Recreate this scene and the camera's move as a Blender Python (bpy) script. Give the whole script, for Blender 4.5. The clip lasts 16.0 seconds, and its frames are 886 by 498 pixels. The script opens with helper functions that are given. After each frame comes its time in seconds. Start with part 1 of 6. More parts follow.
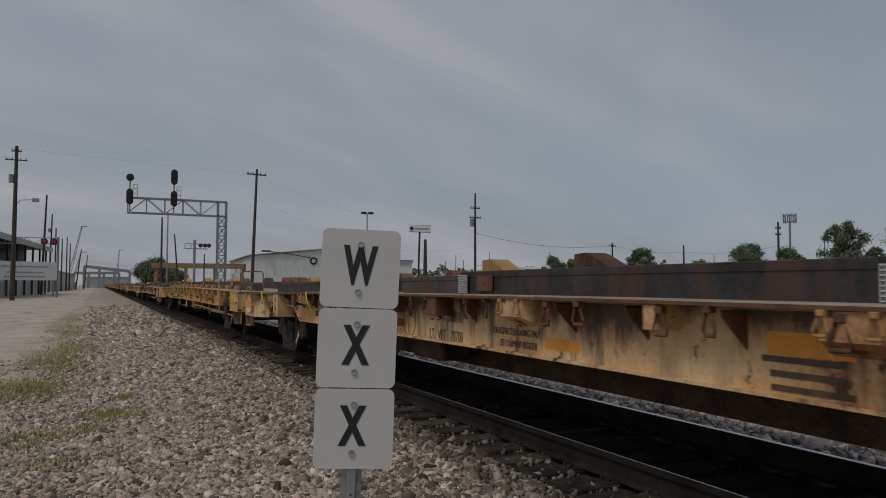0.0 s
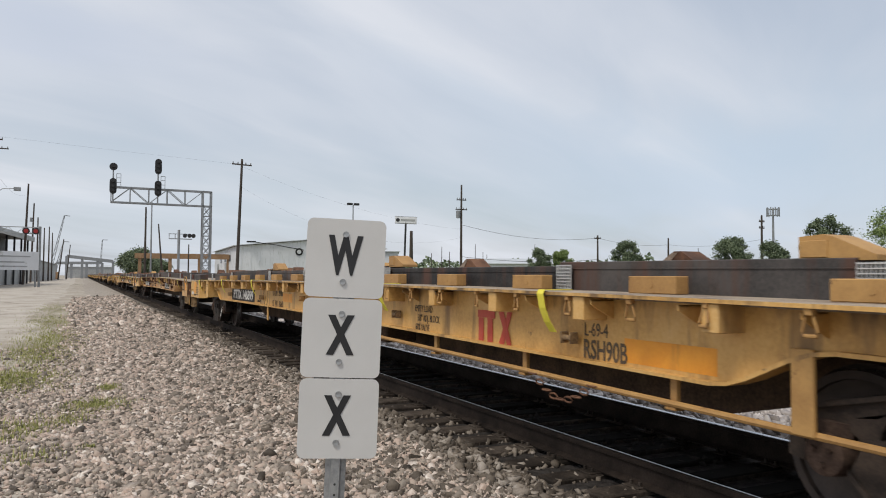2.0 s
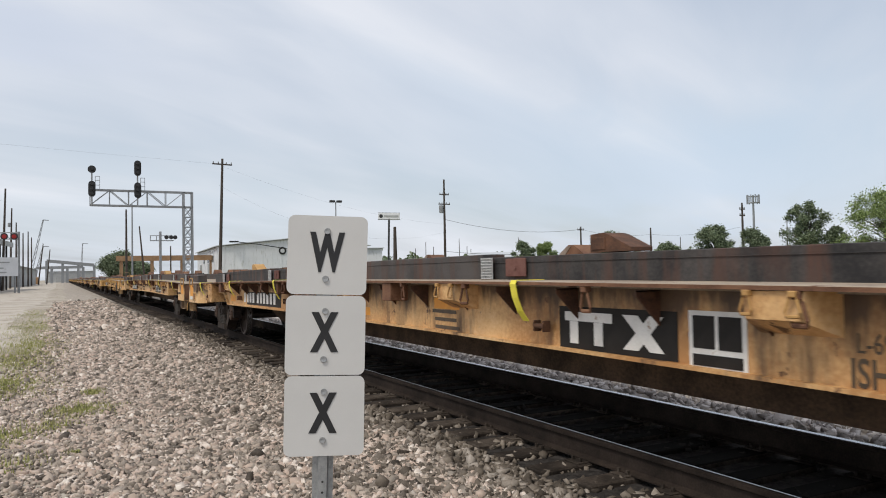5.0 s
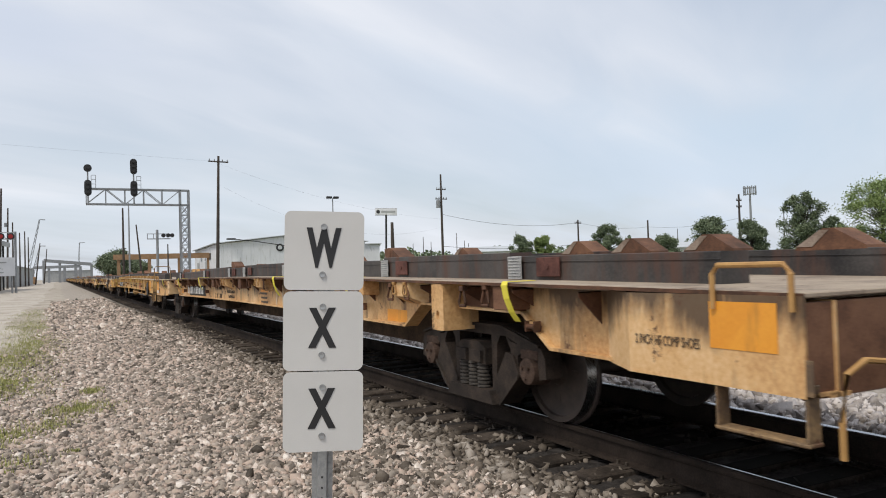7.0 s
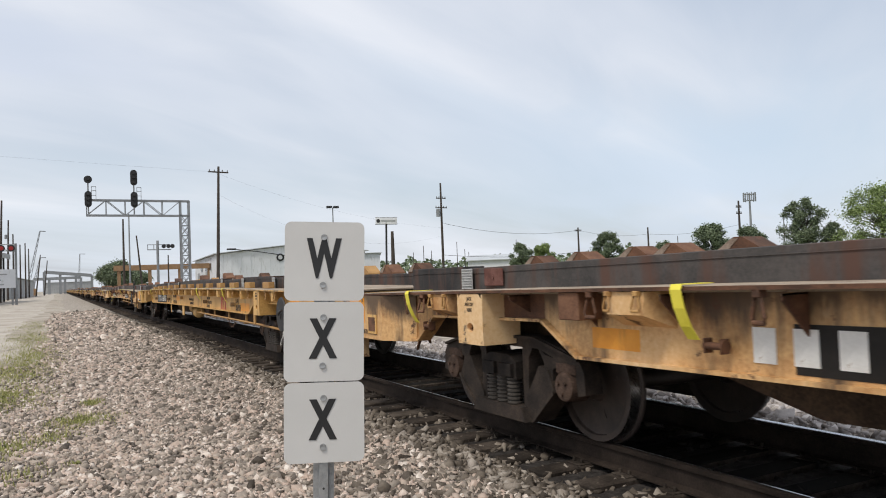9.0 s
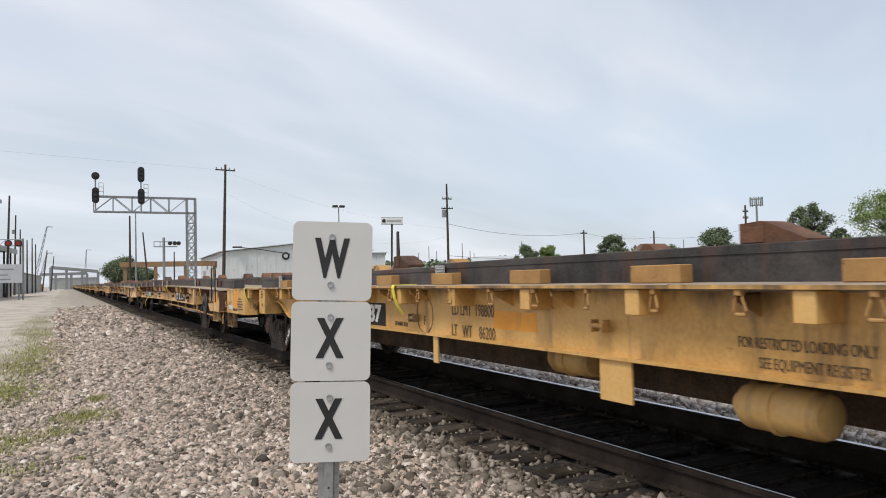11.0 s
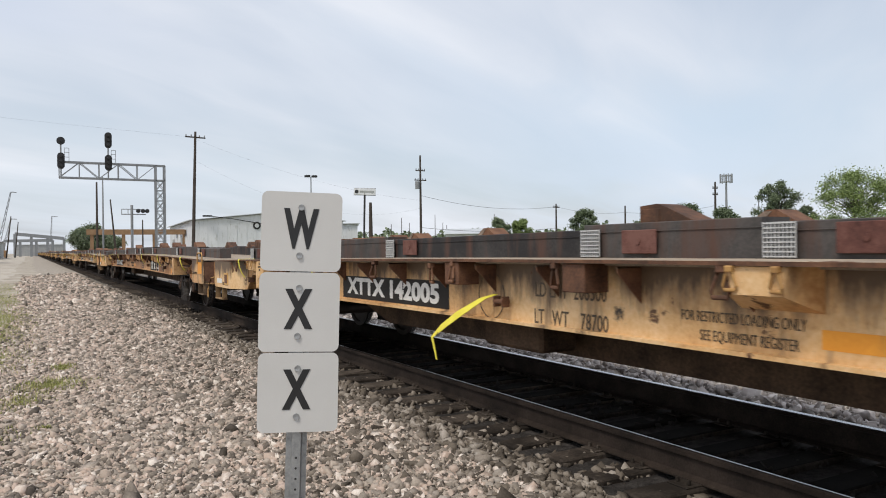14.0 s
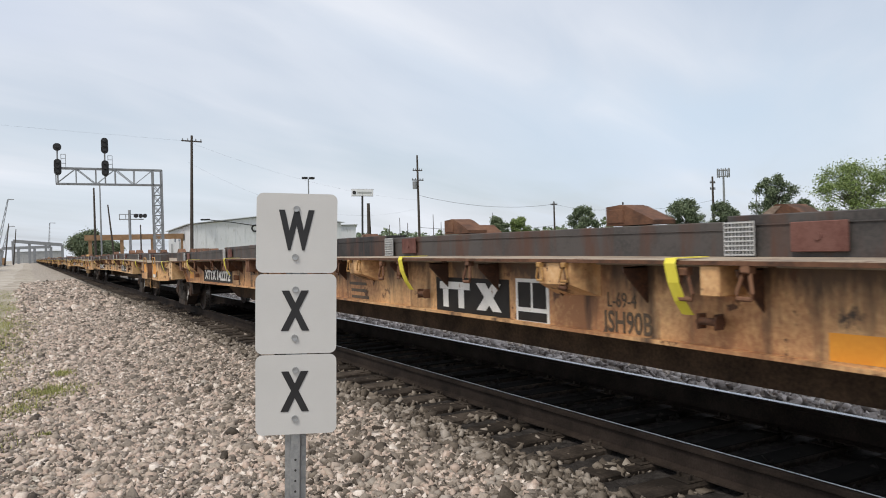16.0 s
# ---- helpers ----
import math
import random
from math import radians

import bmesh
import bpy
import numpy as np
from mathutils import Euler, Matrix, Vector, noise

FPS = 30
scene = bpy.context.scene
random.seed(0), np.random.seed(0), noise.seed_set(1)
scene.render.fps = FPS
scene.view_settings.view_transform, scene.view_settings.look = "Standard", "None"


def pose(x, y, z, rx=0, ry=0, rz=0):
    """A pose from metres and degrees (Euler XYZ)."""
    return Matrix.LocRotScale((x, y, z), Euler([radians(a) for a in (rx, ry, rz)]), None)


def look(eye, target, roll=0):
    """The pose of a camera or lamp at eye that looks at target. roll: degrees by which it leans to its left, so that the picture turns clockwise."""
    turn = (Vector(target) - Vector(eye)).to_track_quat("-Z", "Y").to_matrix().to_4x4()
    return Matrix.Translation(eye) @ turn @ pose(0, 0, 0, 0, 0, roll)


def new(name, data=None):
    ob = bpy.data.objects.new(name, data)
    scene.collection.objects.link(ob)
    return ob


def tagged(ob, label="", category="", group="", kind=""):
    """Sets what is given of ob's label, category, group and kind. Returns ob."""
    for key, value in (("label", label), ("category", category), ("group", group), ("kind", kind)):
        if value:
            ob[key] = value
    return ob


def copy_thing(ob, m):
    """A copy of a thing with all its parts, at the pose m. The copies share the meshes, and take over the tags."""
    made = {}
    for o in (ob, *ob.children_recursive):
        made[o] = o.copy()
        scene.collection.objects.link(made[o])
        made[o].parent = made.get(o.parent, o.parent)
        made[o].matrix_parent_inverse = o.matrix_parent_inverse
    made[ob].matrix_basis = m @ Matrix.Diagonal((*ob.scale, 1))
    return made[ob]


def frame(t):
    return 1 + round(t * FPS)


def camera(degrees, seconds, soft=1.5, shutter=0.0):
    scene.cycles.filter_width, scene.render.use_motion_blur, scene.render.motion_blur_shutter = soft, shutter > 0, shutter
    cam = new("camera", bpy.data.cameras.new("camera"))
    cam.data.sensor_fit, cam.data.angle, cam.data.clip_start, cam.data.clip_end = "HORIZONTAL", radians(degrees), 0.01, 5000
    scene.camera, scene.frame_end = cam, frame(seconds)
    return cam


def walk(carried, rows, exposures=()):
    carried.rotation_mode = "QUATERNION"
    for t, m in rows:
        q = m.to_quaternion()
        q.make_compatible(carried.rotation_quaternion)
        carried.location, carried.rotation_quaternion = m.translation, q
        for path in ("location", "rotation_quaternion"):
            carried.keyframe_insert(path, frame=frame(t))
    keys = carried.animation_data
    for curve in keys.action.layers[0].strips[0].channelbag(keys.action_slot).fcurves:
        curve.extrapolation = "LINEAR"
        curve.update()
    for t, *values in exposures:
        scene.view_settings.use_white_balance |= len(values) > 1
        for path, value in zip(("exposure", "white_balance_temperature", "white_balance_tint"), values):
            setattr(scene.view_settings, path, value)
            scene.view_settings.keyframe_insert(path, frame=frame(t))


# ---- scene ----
# ---- camera and its way ----
cam = camera(62.0, 16.0, soft=1.0, shutter=0.06)
PATH = [
    (0.0, pose(-0.0043, 0, 1.4051, 92.864, -0.157, -25.009)),
    (0.5, pose(-0.0032, 0, 1.4039, 92.718, -0.073, -25.581)),
    (1.0, pose(-0.0026, 0, 1.4024, 92.533, -0.342, -26.020)),
    (1.5, pose(-0.0021, 0, 1.4009, 92.347, -0.563, -26.172)),
    (2.0, pose(-0.0011, 0, 1.4001, 92.219, -0.402, -26.108)),
    (2.5, pose(-0.0003, 0, 1.4003, 92.166, -0.086, -26.119)),
    (3.0, pose(0.0005, 0, 1.4002, 92.281, -0.006, -26.201)),
    (3.5, pose(0.0019, 0, 1.3998, 92.270, 0.279, -26.380)),
    (4.0, pose(0.0033, 0, 1.3991, 92.202, 0.584, -26.821)),
    (6.5, pose(0.0100, 0, 1.3936, 91.397, 1.559, -27.479)),
    (7.0, pose(0.0096, 0, 1.3939, 91.419, 1.773, -27.467)),
    (7.5, pose(0.0098, 0, 1.3951, 91.504, 2.009, -27.342)),
    (8.0, pose(0.0104, 0, 1.3965, 91.949, 2.218, -27.398)),
    (10.5, pose(0.0041, 0, 1.3989, 92.201, 1.910, -27.375)),
    (11.0, pose(-0.0007, 0, 1.4004, 92.160, 1.419, -27.049)),
    (11.5, pose(-0.0053, 0, 1.4020, 91.956, 0.461, -27.099)),
    (12.0, pose(-0.0059, 0, 1.4025, 91.385, 0.182, -28.490)),
    (12.5, pose(-0.0028, 0, 1.4033, 90.683, 0.899, -28.142)),
    (13.0, pose(0.0027, 0, 1.4041, 90.598, 1.043, -28.287)),
    (13.5, pose(0.0081, 0, 1.4033, 90.264, 1.023, -29.240)),
    (14.0, pose(0.0105, 0, 1.4019, 89.945, 0.667, -29.190)),
    (14.5, pose(0.0113, 0, 1.4019, 89.617, 0.832, -28.893)),
    (15.0, pose(0.0144, 0, 1.4020, 89.653, 1.037, -28.754)),
    (15.5, pose(0.0190, 0, 1.4007, 89.817, 1.370, -28.948)),
    (16.0, pose(0.0223, 0, 1.3995, 89.902, 1.700, -29.290)),
]
EXPOSURES = [(0.0, -1.12), (0.25, -0.75), (0.5, -0.42), (0.75, -0.25), (1.0, -0.15), (1.5, -0.08), (2.5, 0.0), (4.0, 0.05), (7.0, 0.12), (16.0, 0.15)]
walk(cam, PATH, EXPOSURES)

# ---- sky and sun ----
SUN_ELEV, SUN_AZ = radians(57), radians(246)
world = bpy.data.worlds.new("sky")
scene.world = world
world.use_nodes = True
wn, wl = world.node_tree.nodes, world.node_tree.links
wn.clear()


def wnode(kind, **kw):
    n = wn.new(kind)
    for k, v in kw.items():
        n.inputs[k].default_value = v
    return n


def wmath(op, a, b=None):
    n = wn.new("ShaderNodeMath")
    n.operation = op
    for i, s in enumerate((a, b)):
        if s is None:
            continue
        if isinstance(s, (int, float)):
            n.inputs[i].default_value = s
        else:
            wl.new(s, n.inputs[i])
    return n.outputs[0]


nishita = wn.new("ShaderNodeTexSky")
nishita.sky_type = "NISHITA"
nishita.sun_disc = False
nishita.sun_elevation, nishita.sun_rotation = SUN_ELEV, SUN_AZ
nishita.air_density, nishita.dust_density = 1.2, 2.0
clear = wn.new("ShaderNodeVectorMath")
clear.operation = "SCALE"
clear.inputs["Scale"].default_value = 0.115
wl.new(nishita.outputs[0], clear.inputs[0])
coord = wn.new("ShaderNodeTexCoord")
sep = wn.new("ShaderNodeSeparateXYZ")
wl.new(coord.outputs["Generated"], sep.inputs[0])
up = wmath("MAXIMUM", sep.outputs[2], 0.0)
den = wmath("ADD", up, 0.14)
cx, cy = wmath("DIVIDE", sep.outputs[0], den), wmath("DIVIDE", sep.outputs[1], den)
flat_dir = wn.new("ShaderNodeCombineXYZ")
wl.new(cx, flat_dir.inputs[0])
wl.new(cy, flat_dir.inputs[1])
streak = wn.new("ShaderNodeMapping")
streak.inputs["Scale"].default_value = (0.35, 1.0, 1.0)
drift = wn.new("ShaderNodeMapping")
drift.inputs["Rotation"].default_value = (0, 0, radians(-30))
wl.new(flat_dir.outputs[0], drift.inputs[0])
wl.new(drift.outputs[0], streak.inputs[0])
n1 = wnode("ShaderNodeTexNoise", Scale=0.75, Detail=4.0, Roughness=0.45, Distortion=0.5)
n2 = wnode("ShaderNodeTexNoise", Scale=2.6, Detail=5.0, Roughness=0.52, Distortion=0.6)
wl.new(streak.outputs[0], n1.inputs["Vector"])
wl.new(streak.outputs[0], n2.inputs["Vector"])
both = wmath("ADD", wmath("MULTIPLY", n1.outputs[0], 0.80), wmath("MULTIPLY", n2.outputs[0], 0.20))
cover = wnode("ShaderNodeMapRange")
for k, v in (("From Min", 0.30), ("From Max", 0.60), ("To Min", 0.55), ("To Max", 0.97)):
    cover.inputs[k].default_value = v
wl.new(both, cover.inputs["Value"])
cloud = wn.new("ShaderNodeValToRGB")
cloud.color_ramp.elements[0].position, cloud.color_ramp.elements[0].color = 0.30, (0.58, 0.64, 0.74, 1)
cloud.color_ramp.elements[1].position, cloud.color_ramp.elements[1].color = 0.66, (0.83, 0.845, 0.895, 1)
wl.new(both, cloud.inputs[0])
mixc = wn.new("ShaderNodeMix")
mixc.data_type = "RGBA"
wl.new(cover.outputs[0], mixc.inputs["Factor"])
wl.new(clear.outputs[0], mixc.inputs[6])
wl.new(cloud.outputs[0], mixc.inputs[7])
azimuth = wmath("MULTIPLY", wmath("ARCTAN2", sep.outputs[0], sep.outputs[1]), 57.2958)
height = wmath("ADD", wmath("MULTIPLY", wmath("ARCSINE", sep.outputs[2]), 57.2958), wmath("MULTIPLY", wmath("SUBTRACT", n2.outputs[0], 0.5), 9.0))
sky_colour = mixc.outputs[2]


def bell(value, centre, width):
    """A soft hump round the centre."""
    q = wmath("DIVIDE", wmath("SUBTRACT", value, centre), width)
    return wmath("POWER", 2.718, wmath("MULTIPLY", wmath("MULTIPLY", q, q), -1.0))


def thin_cloud(line, az_centre, az_width, width, amount, colour):
    """A stretch of thinner cloud along height = line[0] + line[1] * azimuth."""
    global sky_colour
    off = wmath("SUBTRACT", height, wmath("ADD", wmath("MULTIPLY", azimuth, line[1]), line[0]))
    mask = wmath("MULTIPLY", wmath("MULTIPLY", bell(off, 0.0, width), bell(azimuth, az_centre, az_width)), amount)
    mx = wn.new("ShaderNodeMix")
    mx.data_type = "RGBA"
    mx.inputs[7].default_value = (*colour, 1)
    wl.new(sky_colour, mx.inputs[6])
    wl.new(mask, mx.inputs["Factor"])
    sky_colour = mx.outputs[2]


thin_cloud((7.0, 0.0), 48, 16, 5.0, 0.75, (0.56, 0.67, 0.80))
thin_cloud((26.5, -0.46), 31, 12, 3.0, 0.55, (0.585, 0.665, 0.775))
thin_cloud((16.0, -0.10), -3, 9, 1.8, 0.65, (0.58, 0.64, 0.76))
thin_cloud((4.0, 0.0), 8, 14, 3.5, 0.55, (0.62, 0.70, 0.79))
back = wnode("ShaderNodeBackground", Strength=1.0)
wl.new(sky_colour, back.inputs[0])
wl.new(back.outputs[0], wn.new("ShaderNodeOutputWorld").inputs[0])

sun = new("sun", bpy.data.lights.new("sun", "SUN"))
sun.data.energy, sun.data.angle, sun.data.color = 2.2, radians(16), (1.0, 0.935, 0.83)
sun_dir = Vector((math.sin(SUN_AZ) * math.cos(SUN_ELEV), math.cos(SUN_AZ) * math.cos(SUN_ELEV), math.sin(SUN_ELEV)))
sun.matrix_world = look(sun_dir * 60, (0, 0, 0))


# ---- materials ----
def surface(name, cols, rough=0.7, metal=0.0, scale=3.0, fine=40.0, bump=0.25, island=0.0, per_object=0.0, streaks=None, specks=None, dist=0.01, spec=0.5, runs=None):
    """cols: two or three colours spread by noise; streaks: (colour, amount) run downwards; specks: (colour, scale, threshold)."""
    m = bpy.data.materials.new(name)
    m.use_nodes = True
    t = m.node_tree
    n, l = t.nodes, t.links
    b = n["Principled BSDF"]
    b.inputs["Metallic"].default_value = metal
    b.inputs["Specular IOR Level"].default_value = spec
    tc = n.new("ShaderNodeTexCoord").outputs["Object"]
    big, small = n.new("ShaderNodeTexNoise"), n.new("ShaderNodeTexNoise")
    for tex, s, d in ((big, scale, 6), (small, fine, 4)):
        tex.inputs["Scale"].default_value, tex.inputs["Detail"].default_value = s, d
        tex.inputs["Roughness"].default_value = 0.62
        l.new(tc, tex.inputs["Vector"])
    if per_object or island:
        off = n.new("ShaderNodeVectorMath")
        off.operation = "MULTIPLY_ADD"
        info = n.new("ShaderNodeObjectInfo").outputs["Random"]
        off.inputs[1].default_value = (37, 53, 71)
        l.new(info, off.inputs[0])
        l.new(tc, off.inputs[2])
        l.new(off.outputs[0], big.inputs["Vector"])
    mixn = n.new("ShaderNodeMath")
    mixn.operation = "MULTIPLY_ADD"
    mixn.inputs[1].default_value = 0.35
    l.new(small.outputs[0], mixn.inputs[0])
    sc = n.new("ShaderNodeMath")
    sc.operation = "MULTIPLY"
    sc.inputs[1].default_value = 0.65
    l.new(big.outputs[0], sc.inputs[0])
    l.new(sc.outputs[0], mixn.inputs[2])
    fac = mixn.outputs[0]
    if island or per_object:
        rnd = n.new("ShaderNodeNewGeometry").outputs["Random Per Island"] if island else info
        add = n.new("ShaderNodeMath")
        add.operation = "MULTIPLY_ADD"
        add.inputs[1].default_value = island or per_object
        l.new(rnd, add.inputs[0])
        sh = n.new("ShaderNodeMath")
        sh.operation = "SUBTRACT"
        sh.inputs[1].default_value = (island or per_object) / 2
        l.new(fac, sh.inputs[0])
        l.new(sh.outputs[0], add.inputs[2])
        fac = add.outputs[0]
    ramp = n.new("ShaderNodeValToRGB")
    e = ramp.color_ramp.elements
    lo, hi = (0.05, 0.95) if island else (0.36, 0.64)
    while len(e) < len(cols):
        e.new(0.5)
    for i, c in enumerate(cols):
        e[i].position = lo + (hi - lo) * i / (len(cols) - 1)
        e[i].color = (*c, 1)
    l.new(fac, ramp.inputs[0])
    col = ramp.outputs[0]

    def over(colour, mask):
        nonlocal col
        mx = n.new("ShaderNodeMix")
        mx.data_type = "RGBA"
        mx.inputs[7].default_value = (*colour, 1)
        l.new(col, mx.inputs[6])
        l.new(mask, mx.inputs["Factor"])
        col = mx.outputs[2]

    if streaks:
        mp = n.new("ShaderNodeMapping")
        mp.inputs["Scale"].default_value = (1.0, 2.6, 0.38)
        l.new(tc, mp.inputs[0])
        st = n.new("ShaderNodeTexNoise")
        st.inputs["Scale"].default_value, st.inputs["Detail"].default_value = 1.7, 7
        st.inputs["Roughness"].default_value = 0.6
        if per_object:
            l.new(off.outputs[0], mp.inputs[0])
        l.new(mp.outputs[0], st.inputs["Vector"])
        mr = n.new("ShaderNodeMapRange")
        mr.inputs["From Min"].default_value, mr.inputs["From Max"].default_value = 0.66 - 0.22 * streaks[1], 0.80 - 0.20 * streaks[1]
        mr.inputs["To Max"].default_value = 0.9
        l.new(st.outputs[0], mr.inputs["Value"])
        over(streaks[0], mr.outputs[0])
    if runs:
        # dirt run down from deck fittings plus painted overhang shade, with ragged ends
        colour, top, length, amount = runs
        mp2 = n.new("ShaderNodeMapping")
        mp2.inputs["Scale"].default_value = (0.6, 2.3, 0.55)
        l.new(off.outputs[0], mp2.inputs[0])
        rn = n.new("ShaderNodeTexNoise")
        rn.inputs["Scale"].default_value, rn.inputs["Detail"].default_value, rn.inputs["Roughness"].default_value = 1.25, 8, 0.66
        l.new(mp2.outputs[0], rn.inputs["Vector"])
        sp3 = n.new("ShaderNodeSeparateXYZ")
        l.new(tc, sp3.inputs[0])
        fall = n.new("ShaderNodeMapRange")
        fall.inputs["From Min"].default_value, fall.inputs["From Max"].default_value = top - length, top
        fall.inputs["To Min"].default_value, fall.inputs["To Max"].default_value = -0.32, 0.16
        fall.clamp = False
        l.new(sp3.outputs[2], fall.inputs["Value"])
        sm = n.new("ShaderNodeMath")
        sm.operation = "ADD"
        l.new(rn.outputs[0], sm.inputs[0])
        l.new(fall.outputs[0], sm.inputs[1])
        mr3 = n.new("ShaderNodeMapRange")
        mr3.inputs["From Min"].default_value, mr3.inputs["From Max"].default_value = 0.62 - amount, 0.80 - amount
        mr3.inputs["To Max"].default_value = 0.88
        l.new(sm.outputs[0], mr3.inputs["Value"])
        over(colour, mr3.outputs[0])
    for colour, s, th in specks or ():
        sp = n.new("ShaderNodeTexNoise")
        sp.inputs["Scale"].default_value, sp.inputs["Detail"].default_value = s, 7
        sp.inputs["Roughness"].default_value = 0.68
        l.new(tc, sp.inputs["Vector"])
        mr = n.new("ShaderNodeMapRange")
        mr.inputs["From Min"].default_value, mr.inputs["From Max"].default_value = th, th + 0.05
        l.new(sp.outputs[0], mr.inputs["Value"])
        over(colour, mr.outputs[0])
    l.new(col, b.inputs["Base Color"])
    rr = n.new("ShaderNodeMapRange")
    rr.inputs["To Min"].default_value, rr.inputs["To Max"].default_value = max(0.05, rough - 0.12), min(1.0, rough + 0.12)
    l.new(small.outputs[0], rr.inputs["Value"])
    l.new(rr.outputs[0], b.inputs["Roughness"])
    if bump:
        bp = n.new("ShaderNodeBump")
        bp.inputs["Strength"].default_value, bp.inputs["Distance"].default_value = bump, dist
        l.new(mixn.outputs[0], bp.inputs["Height"])
        l.new(bp.outputs[0], b.inputs["Normal"])
    return m


RUST, SOOT = (0.10, 0.045, 0.022), (0.035, 0.028, 0.024)
# runs: dirt and the deck overhang's shade, painted below the deck edge
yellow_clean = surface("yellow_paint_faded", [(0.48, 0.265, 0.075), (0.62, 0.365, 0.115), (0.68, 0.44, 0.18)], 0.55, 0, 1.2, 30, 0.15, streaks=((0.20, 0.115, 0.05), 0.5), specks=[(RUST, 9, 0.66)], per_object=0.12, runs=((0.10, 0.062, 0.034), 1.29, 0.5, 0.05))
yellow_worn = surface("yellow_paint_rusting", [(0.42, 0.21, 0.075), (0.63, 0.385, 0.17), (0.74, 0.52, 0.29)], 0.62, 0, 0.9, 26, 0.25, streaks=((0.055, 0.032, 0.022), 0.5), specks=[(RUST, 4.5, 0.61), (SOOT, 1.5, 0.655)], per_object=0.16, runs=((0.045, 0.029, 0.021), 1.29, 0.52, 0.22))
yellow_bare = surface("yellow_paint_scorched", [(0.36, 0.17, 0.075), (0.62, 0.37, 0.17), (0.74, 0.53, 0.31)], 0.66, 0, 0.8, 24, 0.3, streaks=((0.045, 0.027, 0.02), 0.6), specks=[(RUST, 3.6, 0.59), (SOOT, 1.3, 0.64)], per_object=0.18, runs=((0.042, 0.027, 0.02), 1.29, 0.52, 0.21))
orange_paint = surface("fresh_orange_patch", [(0.68, 0.26, 0.02), (0.78, 0.34, 0.035)], 0.5, 0, 3, 40, 0.1, streaks=((0.2, 0.09, 0.03), 0.35))
tan_paint = surface("tan_block_paint", [(0.31, 0.165, 0.055), (0.45, 0.26, 0.088)], 0.65, 0, 5, 50, 0.2, specks=[(RUST, 8, 0.64)], per_object=0.15)
red_rust = surface("red_rust_plate", [(0.07, 0.032, 0.027), (0.125, 0.055, 0.045), (0.17, 0.085, 0.07)], 0.8, 0.0, 6, 60, 0.3, per_object=0.2, spec=0.2)
pale_rust = surface("dusty_rust_flank", [(0.14, 0.10, 0.075), (0.25, 0.195, 0.155), (0.36, 0.30, 0.25)], 0.85, 0.0, 5, 60, 0.3, spec=0.2)
worn_tan = surface("worn_tan_steel", [(0.10, 0.065, 0.04), (0.24, 0.155, 0.075), (0.36, 0.24, 0.12)], 0.75, 0, 4, 40, 0.3, specks=[(RUST, 7, 0.58)], per_object=0.2)
rust_steel = surface("rusted_steel", [(0.06, 0.03, 0.018), (0.13, 0.06, 0.033), (0.20, 0.10, 0.055)], 0.82, 0.15, 5, 60, 0.4, per_object=0.2)
beam_steel = surface("sooty_grey_steel", [(0.030, 0.029, 0.030), (0.062, 0.058, 0.056), (0.10, 0.09, 0.085)], 0.62, 0.25, 2.2, 45, 0.25, streaks=((0.11, 0.06, 0.045), 0.8), per_object=0.25, spec=0.25)
truck_steel = surface("greasy_cast_steel", [(0.014, 0.012, 0.011), (0.033, 0.026, 0.022), (0.065, 0.048, 0.038)], 0.75, 0.1, 4, 60, 0.35, per_object=0.15, spec=0.2)
spring_steel = surface("dusty_spring_steel", [(0.035, 0.030, 0.026), (0.085, 0.073, 0.062)], 0.7, 0.2, 10, 80, 0.2)
bearing_mat = surface("dull_brown_casting", [(0.03, 0.02, 0.015), (0.07, 0.045, 0.034), (0.12, 0.08, 0.06)], 0.8, 0.0, 6, 60, 0.35, spec=0.2)
wheel_steel = surface("dark_wheel_steel", [(0.035, 0.027, 0.024), (0.075, 0.056, 0.046)], 0.6, 0.15, 6, 60, 0.2)
tread_steel = surface("polished_tread_steel", [(0.42, 0.42, 0.43), (0.55, 0.55, 0.56)], 0.28, 1.0, 8, 90, 0.05)
deck_mat = surface("worn_plank_deck", [(0.17, 0.13, 0.10), (0.30, 0.24, 0.18), (0.38, 0.31, 0.23)], 0.85, 0, 2.0, 30, 0.4, specks=[(RUST, 3, 0.6)])
under_mat = surface("brown_underframe", [(0.038, 0.026, 0.019), (0.085, 0.056, 0.037), (0.14, 0.09, 0.058)], 0.85, 0.0, 2.5, 40, 0.3, spec=0.15)
strap_mat = surface("yellow_webbing", [(0.66, 0.57, 0.04), (0.80, 0.71, 0.09)], 0.75, 0, 6, 160, 0.3, specks=[((0.25, 0.21, 0.04), 7, 0.64)])
white_paint = surface("white_stencil_paint", [(0.62, 0.61, 0.58), (0.78, 0.77, 0.74)], 0.6, 0, 6, 60, 0.1, specks=[((0.3, 0.2, 0.12), 9, 0.63)])
black_paint = surface("black_stencil_paint", [(0.012, 0.011, 0.010), (0.024, 0.021, 0.019)], 0.65, 0, 6, 60, 0.1, specks=[((0.25, 0.14, 0.06), 12, 0.68)], spec=0.25)
faded_ink = surface("faded_dark_stencil", [(0.045, 0.035, 0.025), (0.12, 0.08, 0.045)], 0.6, 0, 9, 70, 0.1)
red_paint = surface("faded_red_stencil", [(0.42, 0.045, 0.025), (0.52, 0.09, 0.05)], 0.6, 0, 6, 60, 0.1)
lattice_white = surface("galvanised_mesh", [(0.48, 0.49, 0.49), (0.66, 0.66, 0.65)], 0.5, 0.3, 9, 80, 0.1)
